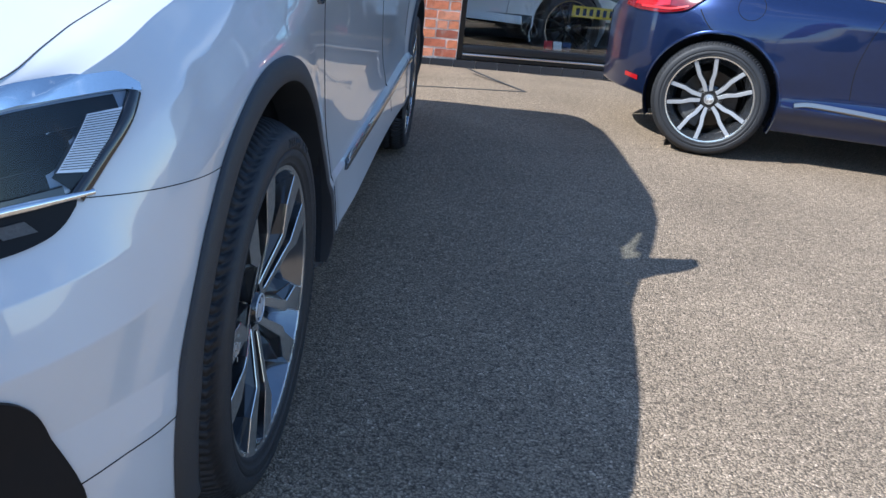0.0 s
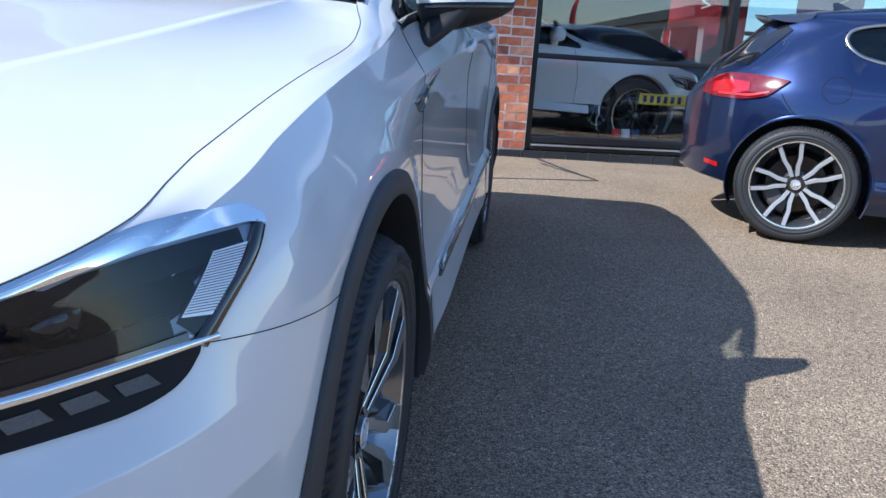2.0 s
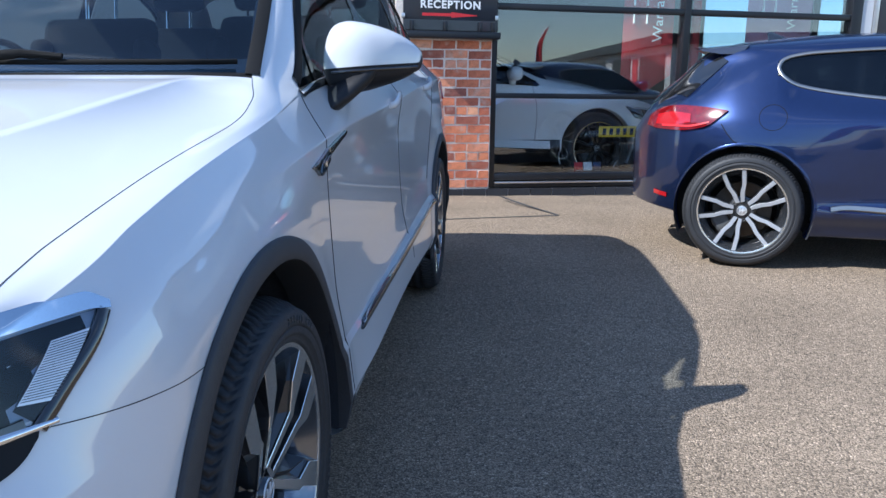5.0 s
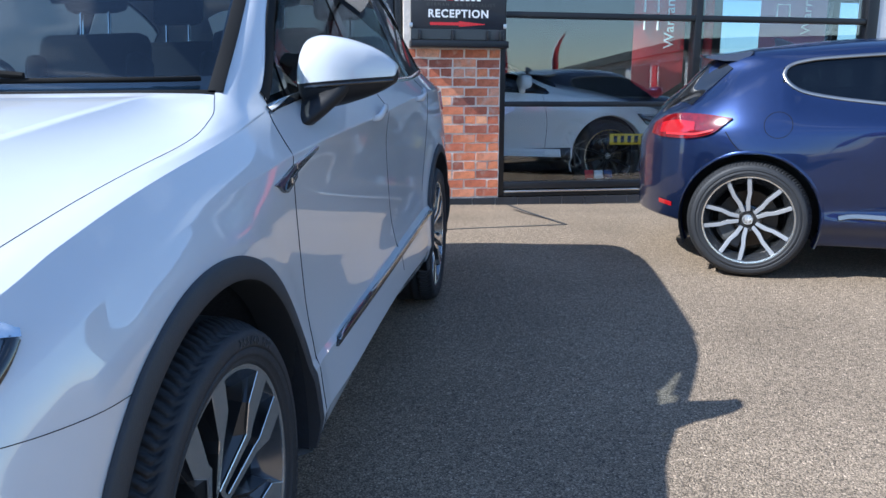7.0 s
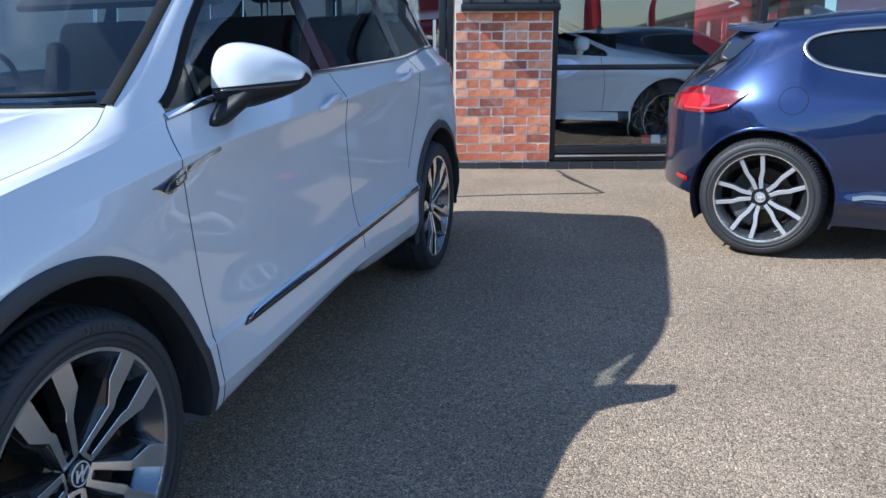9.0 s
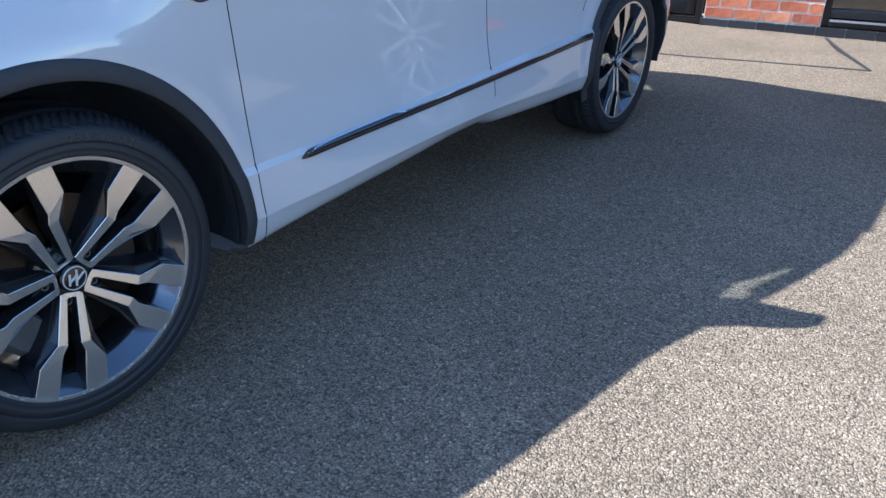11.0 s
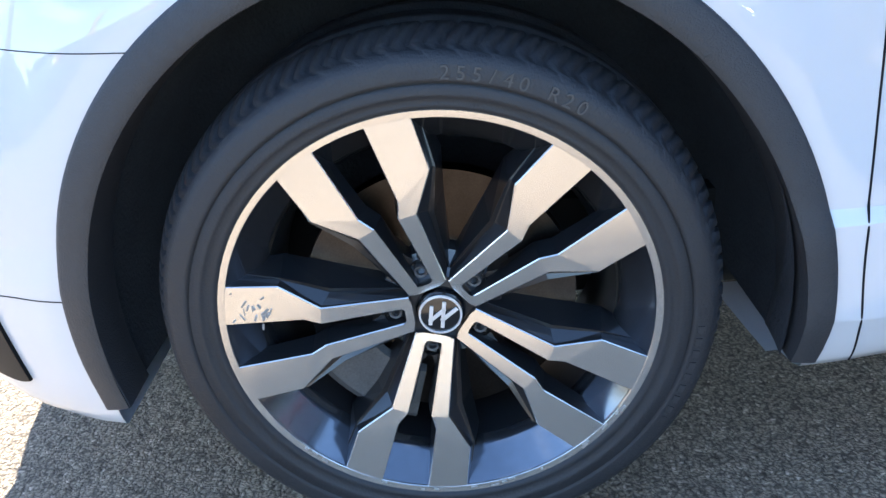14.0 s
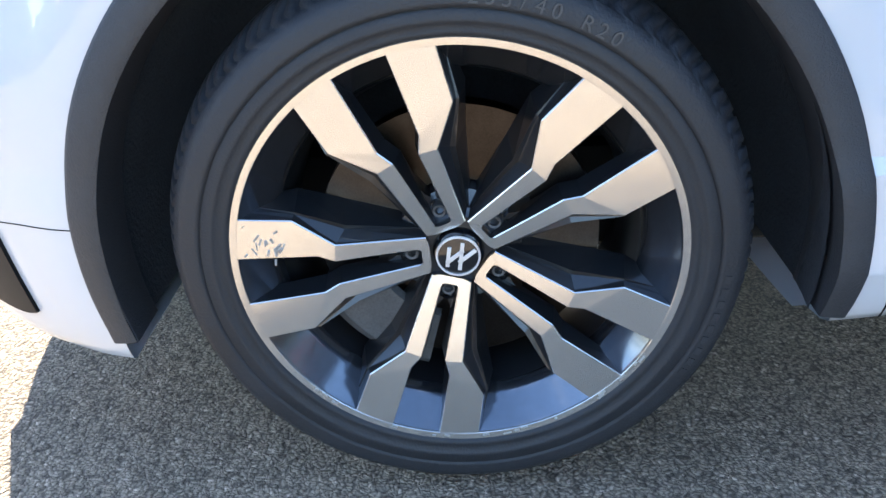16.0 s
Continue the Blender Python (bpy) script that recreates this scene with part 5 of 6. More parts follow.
        tube("wiper_arm", [(x0 + (x1 - x0) * 0.5, pts[8][1], pts[8][2] + 0.010), (x0 + (x1 - x0) * 0.62, pts[9][1] - 0.01, pts[9][2] + 0.016), (x0 + (x1 - x0) * 0.72, pts[10][1] - 0.03, pts[10][2] + 0.010), (x0 + (x1 - x0) * 0.86, pts[12][1] - 0.05, pts[12][2] - 0.012)], [0.006, 0.009, 0.011, 0.012], M_SEAL, car, "black wiper arm")
    # closed underside, cabin tub and dashboard
    box_part("underbody", 2 * MID + 0.32, -0.32, -0.8, 3.4, 0.20, 0.36, M_UNDER, car, "dark underbody")
    box_part("cabin_floor", 2 * MID + 0.20, -0.20, 0.52, 3.0, 0.42, 0.47, M_INTERIOR, car, "dark cabin floor")
    box_part("dashboard", 2 * MID + 0.16, -0.16, 0.55, 0.98, 0.78, 1.005, M_INTERIOR, car, "dark dashboard", None, 0.06)
    box_part("door_card", -0.115, -0.09, 0.6, 2.9, 0.45, 1.03, M_INTERIOR, car, "dark door card", None, 0.008)
    box_part("door_card", 2 * MID + 0.09, 2 * MID + 0.115, 0.6, 2.9, 0.45, 1.03, M_INTERIOR, car, "dark door card", None, 0.008)
    box_part("headliner", 2 * MID + 0.36, -0.36, 1.25, 3.0, 1.56, 1.575, M_HEADLINER, car, "pale headliner")
    box_part("boot_wall", 2 * MID + 0.25, -0.25, 2.95, 3.0, 0.47, 1.05, M_INTERIOR, car, "dark boot wall")
    for x in (MID - 0.37, MID + 0.37):
        box_part("sun_visor", -0.25, 0.25, -0.15, 0.15, -0.012, 0.012, M_LEATHER, car, "dark folded sun visor", pose(x, 0.985, 1.385, 34), 0.008)
    sw = spin_part("steering_wheel", [(0.175, 0.012), (0.187, 0.0), (0.175, -0.012), (0.165, 0.0), (0.175, 0.012)], M_INTERIOR, car, "black steering wheel", 40)
    sw.matrix_local = Matrix.Translation((MID - 0.37, 1.14, 1.02)) @ pose(0, 0, 0, 0, 25, 90)
    for x in (MID - 0.36, MID + 0.36):
        seat(pose(x, 1.50, 0.62), "grey leather front seat with its headrest up")
    for x in (MID - 0.42, MID, MID + 0.42):
        seat(pose(x, 2.36, 0.64), "grey leather rear seat with its headrest up")
    return car, sh


SUV, SUV_SHELL = build_suv()


# ---- hatchbacks ----
def hatch_taper(y):
    f = np.clip((-2.75 - y) / 0.7001, 0, 1)
    r = np.clip((y + 0.10) / 0.8001, 0, 1)
    return (1 - f ** 2.5) ** (1 / 2.1) * (1 - r ** 2.4) ** 0.5


def hatch_bow(y, s):
    front = smoothstep(10, 12, s) * -0.16 * smoothstep(-2.9, -2.2, y) * (1 - smoothstep(-1.6, -0.9, y))
    return front + 0 * y


HATCH_LINES = [
    (K((-3.5, 0.6), (0.7, 0.6)), K((-3.5, 0.2), (0.0, 0.2), (0.7, 0.3))),
    (K((-3.5, 0.84), (-2.2, 0.80), (-0.5, 0.80), (0.0, 0.86), (0.7, 0.84)), K((-3.5, 0.20), (-2.2, 0.19), (-0.4, 0.185), (0.2, 0.25), (0.4, 0.285), (0.7, 0.31))),
    (K((-3.5, 0.87), (-2.2, 0.840), (-0.5, 0.840), (0.0, 0.87), (0.7, 0.87)), K((-3.5, 0.27), (-0.4, 0.25), (0.7, 0.36))),
    (K((-3.5, 0.885), (-1.0, 0.895), (-0.3, 0.895), (0.7, 0.885)), K((-3.5, 0.33), (-0.4, 0.325), (0.7, 0.42))),
    (K((-3.5, 0.89), (-1.6, 0.868), (-0.8, 0.870), (-0.2, 0.895), (0.7, 0.90)), K((-3.5, 0.40), (-0.4, 0.40), (0.7, 0.47))),
    (K((-3.5, 0.89), (-1.6, 0.868), (-0.8, 0.875), (-0.2, 0.905), (0.7, 0.90)), K((-3.5, 0.48), (-0.4, 0.51), (0.7, 0.55))),
    (K((-3.5, 0.88), (-1.6, 0.880), (-0.8, 0.885), (-0.1, 0.905), (0.7, 0.89)), K((-3.5, 0.55), (-1.5, 0.63), (-0.3, 0.66), (0.3, 0.66), (0.7, 0.57))),
    (K((-3.5, 0.86), (-1.6, 0.885), (-0.6, 0.888), (0.0, 0.885), (0.7, 0.87)), K((-3.5, 0.61), (-2.5, 0.70), (-1.5, 0.76), (-0.3, 0.80), (0.3, 0.79), (0.5, 0.76), (0.7, 0.63))),
    (K((-3.5, 0.82), (-1.9, 0.83), (-0.8, 0.80), (-0.14, 0.765), (0.1, 0.775), (0.3, 0.785), (0.7, 0.80)), K((-3.5, 0.64), (-2.6, 0.80), (-1.9, 0.885), (-0.79, 0.925), (-0.47, 0.960), (-0.25, 1.000), (-0.14, 1.030), (0.05, 1.0), (0.3, 0.93), (0.45, 0.885), (0.58, 0.82), (0.7, 0.67))),
    (K((-3.5, 0.80), (-2.0, 0.80), (-1.75, 0.74), (-1.3, 0.665), (-0.8, 0.65), (-0.33, 0.665), (-0.14, 0.675), (0.1, 0.66), (0.25, 0.64), (0.7, 0.66)), K((-3.5, 0.65), (-2.6, 0.83), (-2.0, 0.905), (-1.75, 1.02), (-1.3, 1.17), (-0.8, 1.195), (-0.33, 1.180), (-0.14, 1.155), (0.1, 1.115), (0.25, 1.05), (0.4, 0.955), (0.55, 0.86), (0.7, 0.68))),
    (K((-3.5, 0.76), (-2.1, 0.74), (-1.6, 0.62), (-1.2, 0.585), (-0.6, 0.575), (0.0, 0.58), (0.25, 0.56), (0.7, 0.60)), K((-3.5, 0.66), (-2.6, 0.85), (-2.1, 0.93), (-1.75, 1.06), (-1.3, 1.215), (-0.6, 1.250), (-0.03, 1.228), (0.20, 1.190), (0.27, 1.150), (0.4, 1.03), (0.52, 0.92), (0.6, 0.84), (0.7, 0.70))),
    (K((-3.5, 0.40), (0.7, 0.36)), K((-3.5, 0.67), (-2.6, 0.90), (-2.1, 0.98), (-1.75, 1.11), (-1.3, 1.262), (-0.6, 1.290), (-0.03, 1.260), (0.20, 1.222), (0.27, 1.185), (0.4, 1.06), (0.54, 0.94), (0.6, 0.86), (0.7, 0.71))),
    (K((-3.5, 0.0), (0.7, 0.0)), K((-3.5, 0.68), (-2.6, 0.91), (-2.1, 0.995), (-1.75, 1.13), (-1.3, 1.275), (-0.6, 1.302), (-0.03, 1.272), (0.20, 1.234), (0.27, 1.197), (0.4, 1.07), (0.55, 0.95), (0.6, 0.87), (0.7, 0.71))),
]
FIVE_TWIN = {"paired": True, "silver_cap": True, "outline": [(0.046, 0.004), (0.10, 0.012), (0.14, 0.030), (0.2285, 0.046), (0.2265, 0.066), (0.14, 0.050), (0.10, 0.034), (0.046, 0.022)],
             "faces": [(0, 1, 6, 7), (1, 2, 5, 6), (2, 3, 4, 5)], "dish": lambda r: -0.030 + 0.11 * max(0.0, r - 0.04), "drop": 0.030, "flare": 0.006, "bolt": 36.0, "bolt_x": -0.045, "cache": {}}


def lip_ring(car, sh, yc, zc, R, mat, side, depth=0.10):
    prof = [(R + 0.018, -0.002), (R + 0.010, 0.003), (R + 0.002, 0.003), (R - 0.004, -0.004), (R - 0.004, -depth)]
    V, F, n = [], [], 60
    for i in range(n + 1):
        a = radians(-24 + 228 * i / n)
        for r, h in prof:
            y, z = yc + r * math.cos(a), zc + r * math.sin(a)
            x0 = sh.yz(y, max(z, 0.22))[0][0]
            V.append((side * (x0 + h), y, z))
    k = len(prof)
    for i in range(n):
        for p in range(k - 1):
            F.append((i * k + p, (i + 1) * k + p, (i + 1) * k + p + 1, i * k + p + 1))
    bm = bmesh.new()
    vs = [bm.verts.new(v) for v in V]
    for f in F:
        bm.faces.new([vs[i] for i in f])
    part("arch_lip", bm, mat, car, "rolled wheel arch lip", 50)
    v, f = spin([(R + 0.006, -0.02), (R + 0.006, -0.32), (0.0001, -0.325)], 32, "x", -24, 204)
    ob = mesh_part("arch_liner", [(q[0] * side, q[1], q[2]) for q in v], f, M_LINER, car, "dark wheel arch liner")
    ob.matrix_local = pose(0.90 * side, yc, zc)


def build_hatch(name, m, paint, label, group="", twin=FIVE_TWIN, silver=True):
    car = thing(name, m, label, "car", group)
    marks = [-3.45, -3.447, -3.44, -3.42, 0.70, 0.698, 0.69, 0.67, -2.10, -1.28, -0.93, -0.88, -2.0, -0.135, 0.27, 0.56, -2.02]
    sh = Shell(HATCH_LINES, 0.0, list(np.arange(-3.38, 0.65, 0.02)) + marks, hatch_taper, hatch_bow)
    yc, sc = sh.yc[:, None] + 0 * sh.sc[None, :], sh.sc[None, :] + 0 * sh.yc[:, None]
    Y, Z = sh.C[:, :, 1], sh.C[:, :, 2]
    R = 0.362
    hole = ((np.hypot(Y, Z - 0.325) < R + 0.004) | (np.hypot(Y + 2.578, Z - 0.325) < R + 0.004)) & (sc < 9)
    glassz = (sc > 8) & (sc < 9) & (yc > -2.0) & (yc < -0.128 - 0.10 * np.abs(2 * sc - 17) ** 4)
    screen = (sc > 10) & (yc > -2.10) & (yc < -1.28)
    rear_glass = (sc > 10) & (yc > 0.27) & (yc < 0.56)
    bonnet = (sc > 10) & (yc < -2.10) & (yc > -3.2)
    roof = (sc > 10) & (yc > -1.28) & (yc < 0.27)
    wrap = (sc > 9.2) & (sc < 10) & (yc > 0.25) & (yc < 0.53)
    rest = ~(hole | glassz | screen | rear_glass | bonnet | roof | wrap)
    bump_f, bump_r = rest & (Y < -2.4) & (Z < 0.62), rest & (Y > 0.05) & (Z < 0.70 - 0.25 * (Y - 0.05) * 0)
    door = rest & (Y > -1.95) & (Y < -0.72) & (sc < 8) & (sc > 3)
    clad = rest & (sc < 4) & (not silver)
    bump_f, bump_r, door = bump_f & ~clad, bump_r & ~clad, door & ~clad
    body = rest & ~bump_f & ~bump_r & ~door & ~clad
    sh.panel("body", body, paint, car, "painted body side and pillars", True)
    sh.panel("bonnet", bonnet, paint, car, "painted bonnet", True)
    sh.panel("roof", roof, paint, car, "painted roof", True)
    sh.panel("front_bumper", bump_f, paint, car, "painted front bumper", True)
    sh.panel("rear_bumper", bump_r, paint, car, "painted rear bumper", True)
    for nm, mk in (("windscreen", screen), ("rear_window", rear_glass)):
        sh.panel(nm, mk, M_PRIVACY, car, "tinted glass", True).visible_shadow = False
    for side in (1, -1):
        sh.panel("rear_window_edge", wrap, M_GLOSSBLACK, car, "black edge of the rear window", False, side)
        if not silver:
            sh.panel("lower_cladding", clad, M_SATINBLACK, car, "black lower cladding", False, side)
        dr = sh.panel("door", door, paint, car, "painted door", False, side)
        for a, b in ((-2.0, -0.93), (-0.88, -0.135)):
            sh.panel("side_window", glassz & (yc > a) & (yc < b), M_PRIVACY, car, "dark side window", False, side, -0.006).visible_shadow = False
        sh.panel("window_post", glassz & (yc > -0.93) & (yc < -0.88), M_GLOSSBLACK, car, "black window post", False, side, -0.003)
        trim = M_TRIM if silver else M_SEAL
        sh.line("window_trim", [(-1.98, 8.0), (-1.2, 8.0), (-0.6, 8.0), (-0.34, 8.0), (-0.22, 8.03), (-0.16, 8.2), (-0.140, 8.5), (-0.155, 8.8), (-0.21, 8.97), (-0.34, 9.0), (-0.8, 9.0), (-1.3, 9.0), (-1.98, 9.0)], 0.020, 0.006, trim, car, "silver window surround", 200, side, "s")
        sh.line("panel_gap", [(-0.72, 0.33), (-0.70, 0.55), (-0.74, 0.75), (-0.82, 0.92)], 0.004, 0.001, M_GAP, car, "", 40, side)
        sh.line("panel_gap", [(-1.95, 0.33), (-1.97, 0.6), (-1.93, 0.88)], 0.004, 0.001, M_GAP, car, "", 40, side)
        sh.line("panel_gap", [(0.14, 0.80), (0.10, 0.74), (0.06, 0.70), (0.02, 0.685)], 0.005, 0.001, M_GAP, car, "", 24, side)
        sh.line("sill_moulding", [(-0.44, 0.352), (-0.52, 0.362), (-0.9, 0.342), (-1.5, 0.322), (-2.1, 0.312)], 0.030, 0.026, M_TRIM if silver else M_SEAL, car, "bright edged sill moulding", 70, side)
        sh.patch("sill_bulge", [(-0.46, 0.368), (-0.7, 0.362), (-1.4, 0.338), (-2.1, 0.322)], [(-0.45, 0.372), (-0.66, 0.412), (-1.2, 0.415), (-2.1, 0.385)], paint, car, "painted sill wedge", 30, 6, 0.016, side)
        sh.patch("rear_window_return", [(0.125, 1.140), (0.21, 1.060), (0.27, 1.003), (0.335, 0.940)], [(0.165, 1.172), (0.265, 1.108), (0.36, 1.022), (0.425, 0.962)], M_GLOSSBLACK, car, "black glass return of the tailgate window", 30, 6, 0.005, side, 9.95)
        sh.line("hatch_gap", [(0.24, 9.95), (0.32, 9.8), (0.42, 9.6), (0.50, 9.4)], 0.010, 0.001, M_GAP, car, "", 30, side, "s")
        lamp = sh.patch("tail_lamp", [(0.14, 0.838), (0.22, 0.782), (0.36, 0.757), (0.48, 0.760), (0.56, 0.775)], [(0.105, 0.868), (0.22, 0.884), (0.36, 0.892), (0.46, 0.878), (0.54, 0.835)], M_REDDEEP, car, "glossy red tail lamp", 30, 10, 0.012, side, 9.6)
        sh.patch("lamp_core", [(0.30, 0.800), (0.40, 0.785), (0.50, 0.785)], [(0.30, 0.845), (0.40, 0.855), (0.49, 0.838)], M_RED, lamp, "bright red inner lamp", 16, 6, 0.0145, side, 9.6)
        sh.patch("lamp_strip", [(0.20, 0.800), (0.32, 0.775), (0.46, 0.775)], [(0.20, 0.808), (0.32, 0.786), (0.46, 0.786)], M_SIGNRED, lamp, "bright red lamp strip", 16, 3, 0.016, side, 9.6)
        sh.patch("rear_reflector", [(0.42, 0.362), (0.50, 0.372)], [(0.42, 0.388), (0.50, 0.398)], M_RED, car, "red bumper reflector", 8, 3, 0.006, side)
        sh.patch("headlamp", [(-2.95, 0.60), (-3.1, 0.57), (-3.3, 0.56)], [(-2.85, 0.70), (-3.1, 0.68), (-3.3, 0.64)], M_GLOSSBLACK, car, "dark headlamp", 20, 8, 0.008, side)
        sh.line("lamp_edge", [(-2.9, 0.69), (-3.1, 0.67), (-3.3, 0.63)], 0.012, 0.012, M_AMBER, car, "pale lamp strip", 24, side)
        if side < 0:
            ring = [(-0.123 + 0.070 * math.cos(a), 0.836 + 0.068 * math.sin(a)) for a in np.linspace(0, 2 * math.pi, 25)]
            sh.line("fuel_flap_gap", ring, 0.0032, 0.001, M_GAP, car, "", 90, side, "z", 8.6)
        for yy in (0.0, -2.578):
            lip_ring(car, sh, yy, 0.325, R, paint, side)
            mm = pose(0.893, yy, 0.322) if side > 0 else pose(-0.893, yy, 0.322, 0, 0, 180)
            rim_wheel(car, "wheel", mm, 0.322, 0.240, 0.225, 5, 104.5, twin, side, 0.14)
        # mirror
        bm = bmesh.new()
        box(bm, 0.80, 1.00, -1.80, -1.68, 0.92, 1.04, None, 0.045)
        box(bm, 0.78, 0.86, -1.77, -1.71, 0.88, 0.95, None, 0.02)
        if side < 0:
            bmesh.ops.transform(bm, matrix=Matrix.Diagonal((-1, 1, 1, 1)), verts=bm.verts)
        part("wing_mirror", bm, paint, car, "painted door mirror", 50)
    # roof spoiler, aerial fin, underside
    bm = bmesh.new()
    grid = []
    for i in range(21):
        x = -0.60 + 1.20 * i / 20
        q = abs(x) / 0.60
        zz, back = 1.250 - 0.030 * q ** 2, 0.345 - 0.070 * q ** 2
        grid.append([bm.verts.new((x, yy, zz + dz)) for yy, dz in ((0.02, 0.010), (0.16, -0.001), (back, -0.010), (back - 0.002, -0.018), (back - 0.10, -0.036), (0.06, -0.040))])
    for a, b in zip(grid, grid[1:]):
        for j in range(6):
            bm.faces.new((a[j], a[(j + 1) % 6], b[(j + 1) % 6], b[j]))
    bm.faces.new(grid[0])
    bm.faces.new(grid[-1])
    part("roof_spoiler", bm, paint, car, "painted roof spoiler lip", 40)
    bm = bmesh.new()
    fin = [[bm.verts.new((x * w, y, z)) for x in (-1, 1)] for y, z, w in ((-0.22, 1.280, 0.012), (-0.10, 1.268, 0.020), (-0.085, 1.325, 0.003), (-0.115, 1.330, 0.003))]
    for a, b in zip(fin, fin[1:] + fin[:1]):
        bm.faces.new((a[0], a[1], b[1], b[0]))
    bm.faces.new([q[0] for q in fin])
    bm.faces.new([q[1] for q in fin])
    part("aerial_fin", bm, M_GLOSSBLACK, car, "black aerial fin")
    box_part("underbody", -0.55, 0.55, -3.2, 0.30, 0.20, 0.34, M_UNDER, car, "dark underbody")
    box_part("cabin", -0.62, 0.62, -1.9, 0.1, 0.40, 0.86, M_INTERIOR, car, "dark cabin interior", None, 0.05)
    for x in (-0.36, 0.36):
        box_part("seat_back", x - 0.22, x + 0.22, -1.06, -0.94, 0.8, 1.17, M_INTERIOR, car, "dark seat back", None, 0.05)
    return car


BLUE = build_hatch("blue_hatchback", pose(1.877, 4.07, 0, 0, 0, 75), M_BLUE, "metallic blue hatchback with twin spoke alloys parked on tarmac")


# ---- showroom ----
YAW, ROLL = 17.0, -1.25
WALL = pose(0.118, 6.33, 0, 0, 0, YAW) @ pose(0, 0, 0, 0, -ROLL, 0)


def wall_box(name, u0, u1, w0, w1, z0, z1, mat, parent=None, label="", bevel=0.0, kind="structure", category=""):
    """A block on the shop front: u along, w towards the forecourt, z up."""
    ob = box_part(name, u0, u1, -w1, -w0, z0, z1, mat, parent, label if parent else "", None, bevel)
    if not parent:
        ob.matrix_world = WALL
        tagged(ob, label, category or "wall", kind=kind)
    return ob


def brick_set(name, mat, n, length, height, depth, rough, seed):
    """A few chipped brick shapes to share."""
    rnd = random.Random(seed)
    out = []
    for k in range(n):
        bm = bmesh.new()
        box(bm, -length / 2, length / 2, -depth / 2, depth / 2, -height / 2, height / 2)
        bmesh.ops.subdivide_edges(bm, edges=[e for e in bm.edges if abs((e.verts[0].co - e.verts[1].co).x) > 0.5 * length], cuts=2)
        for v in bm.verts:
            v.co += Vector((rnd.uniform(-1, 1) * rough, rnd.uniform(-1, 1) * rough * 0.3, rnd.uniform(-1, 1) * rough))
        me = bpy.data.meshes.new(name)
        me.materials.append(mat)
        bm.to_mesh(me)
        bm.free()
        out.append(me)
    return out


pier = wall_box("wall_pier", -0.91, 0.0, -0.30, 0.0133, 0.02, 3.3, M_MORTAR, None, "old red brick pier with pale lime mortar", 0, "structure", "brick pier")
window = tagged(new("window_1"), "tall shop window in dark aluminium framing", "shop window", kind="structure")
window.matrix_world = WALL
wall_box("jamb", 0.004, 0.055, -0.10, 0.002, 0.03, 3.3, M_FRAME, window, "dark window jamb", 0.004)
wall_box("mullion", 1.952, 2.022, -0.12, 0.006, 0.10, 3.3, M_FRAME, window, "dark upright mullion", 0.004)
wall_box("mullion", 3.82, 3.94, -0.14, 0.010, 0.03, 3.3, M_FRAME, window, "dark corner mullion", 0.004)
for a, b in ((0.055, 1.952), (2.022, 3.82)):
    for z, h in ((0.912, 0.050), (1.735, 0.055), (2.60, 0.055)):
        wall_box("transom", a, b, -0.10, 0.000, z - h / 2, z + h / 2, M_FRAME, window, "dark transom bar", 0.004)
    wall_box("bottom_rail", a, b, -0.10, 0.002, 0.10, 0.165, M_FRAME, window, "dark bottom rail", 0.004)
    wall_box("sill", a, b, -0.10, 0.030, 0.070, 0.088, M_BRIGHT, window, "thin metal sill", 0.003)
    wall_box("sub_sill", a, b, -0.10, 0.010, 0.03, 0.068, M_FRAME, window, "dark sub sill", 0.003)
    for z0, z1 in ((0.165, 0.887), (0.937, 1.708), (1.763, 2.572), (2.628, 3.3)):
        g = wall_box("pane", a, b, -0.050, -0.044, z0, z1, M_SHOWGLASS, window, "clear shop glass")
        g.visible_shadow = False
door = tagged(new("door_1"), "closed glazed shop door in a dark frame", "door", kind="structure")
door.matrix_world = WALL
for u0, u1, z0, z1 in ((-0.985, -0.925, 0.02, 3.3), (-2.10, -2.03, 0.02, 3.3), (-2.03, -0.985, 2.08, 2.15)):
    wall_box("door_post", u0, u1, -0.12, -0.02, z0, z1, M_FRAME, door, "dark door post", 0.004)
for u0, u1, z0, z1 in ((-1.06, -0.992, 0.035, 2.07), (-2.025, -1.955, 0.035, 2.07), (-1.955, -1.06, 0.035, 0.16), (-1.955, -1.06, 1.99, 2.07)):
    wall_box("door_stile", u0, u1, -0.10, -0.045, z0, z1, M_FRAME, door, "dark door stile", 0.004)
g = wall_box("pane", -1.955, -1.06, -0.075, -0.069, 0.16, 1.99, M_SHOWGLASS, door, "clear door glass")
g.visible_shadow = False
tube("pull_bar", [(-1.10, 0.01, 0.75), (-1.10, 0.01, 1.35)], 0.014, M_BRIGHT, door, "steel pull bar")
wall_box("wall_left", -6.0, -2.10, -0.30, -0.02, -0.1, 3.3, M_PANEL, None, "grey clad shop wall", 0, "structure", "wall")
wall_box("wall_corner", 3.94, 4.07, -0.30, 0.0, -0.6, 3.3, M_PLASTER, None, "pale grey corner panel", 0, "structure", "wall")
wall_box("wall_right", 4.07, 14.2, -0.30, -0.02, -0.8, 3.3, M_PANEL, None, "grey clad shop wall", 0, "structure", "wall")
wall_box("parapet", -6.0, 14.2, -0.35, 0.06, 3.3, 3.75, M_FRAME, None, "dark roof fascia", 0.01, "structure", "fascia")
wall_box("roof", -6.0, 14.2, -8.0, -0.35, 3.3, 3.4, M_SHOWWALL, None, "flat shop roof", 0, "structure", "roof")
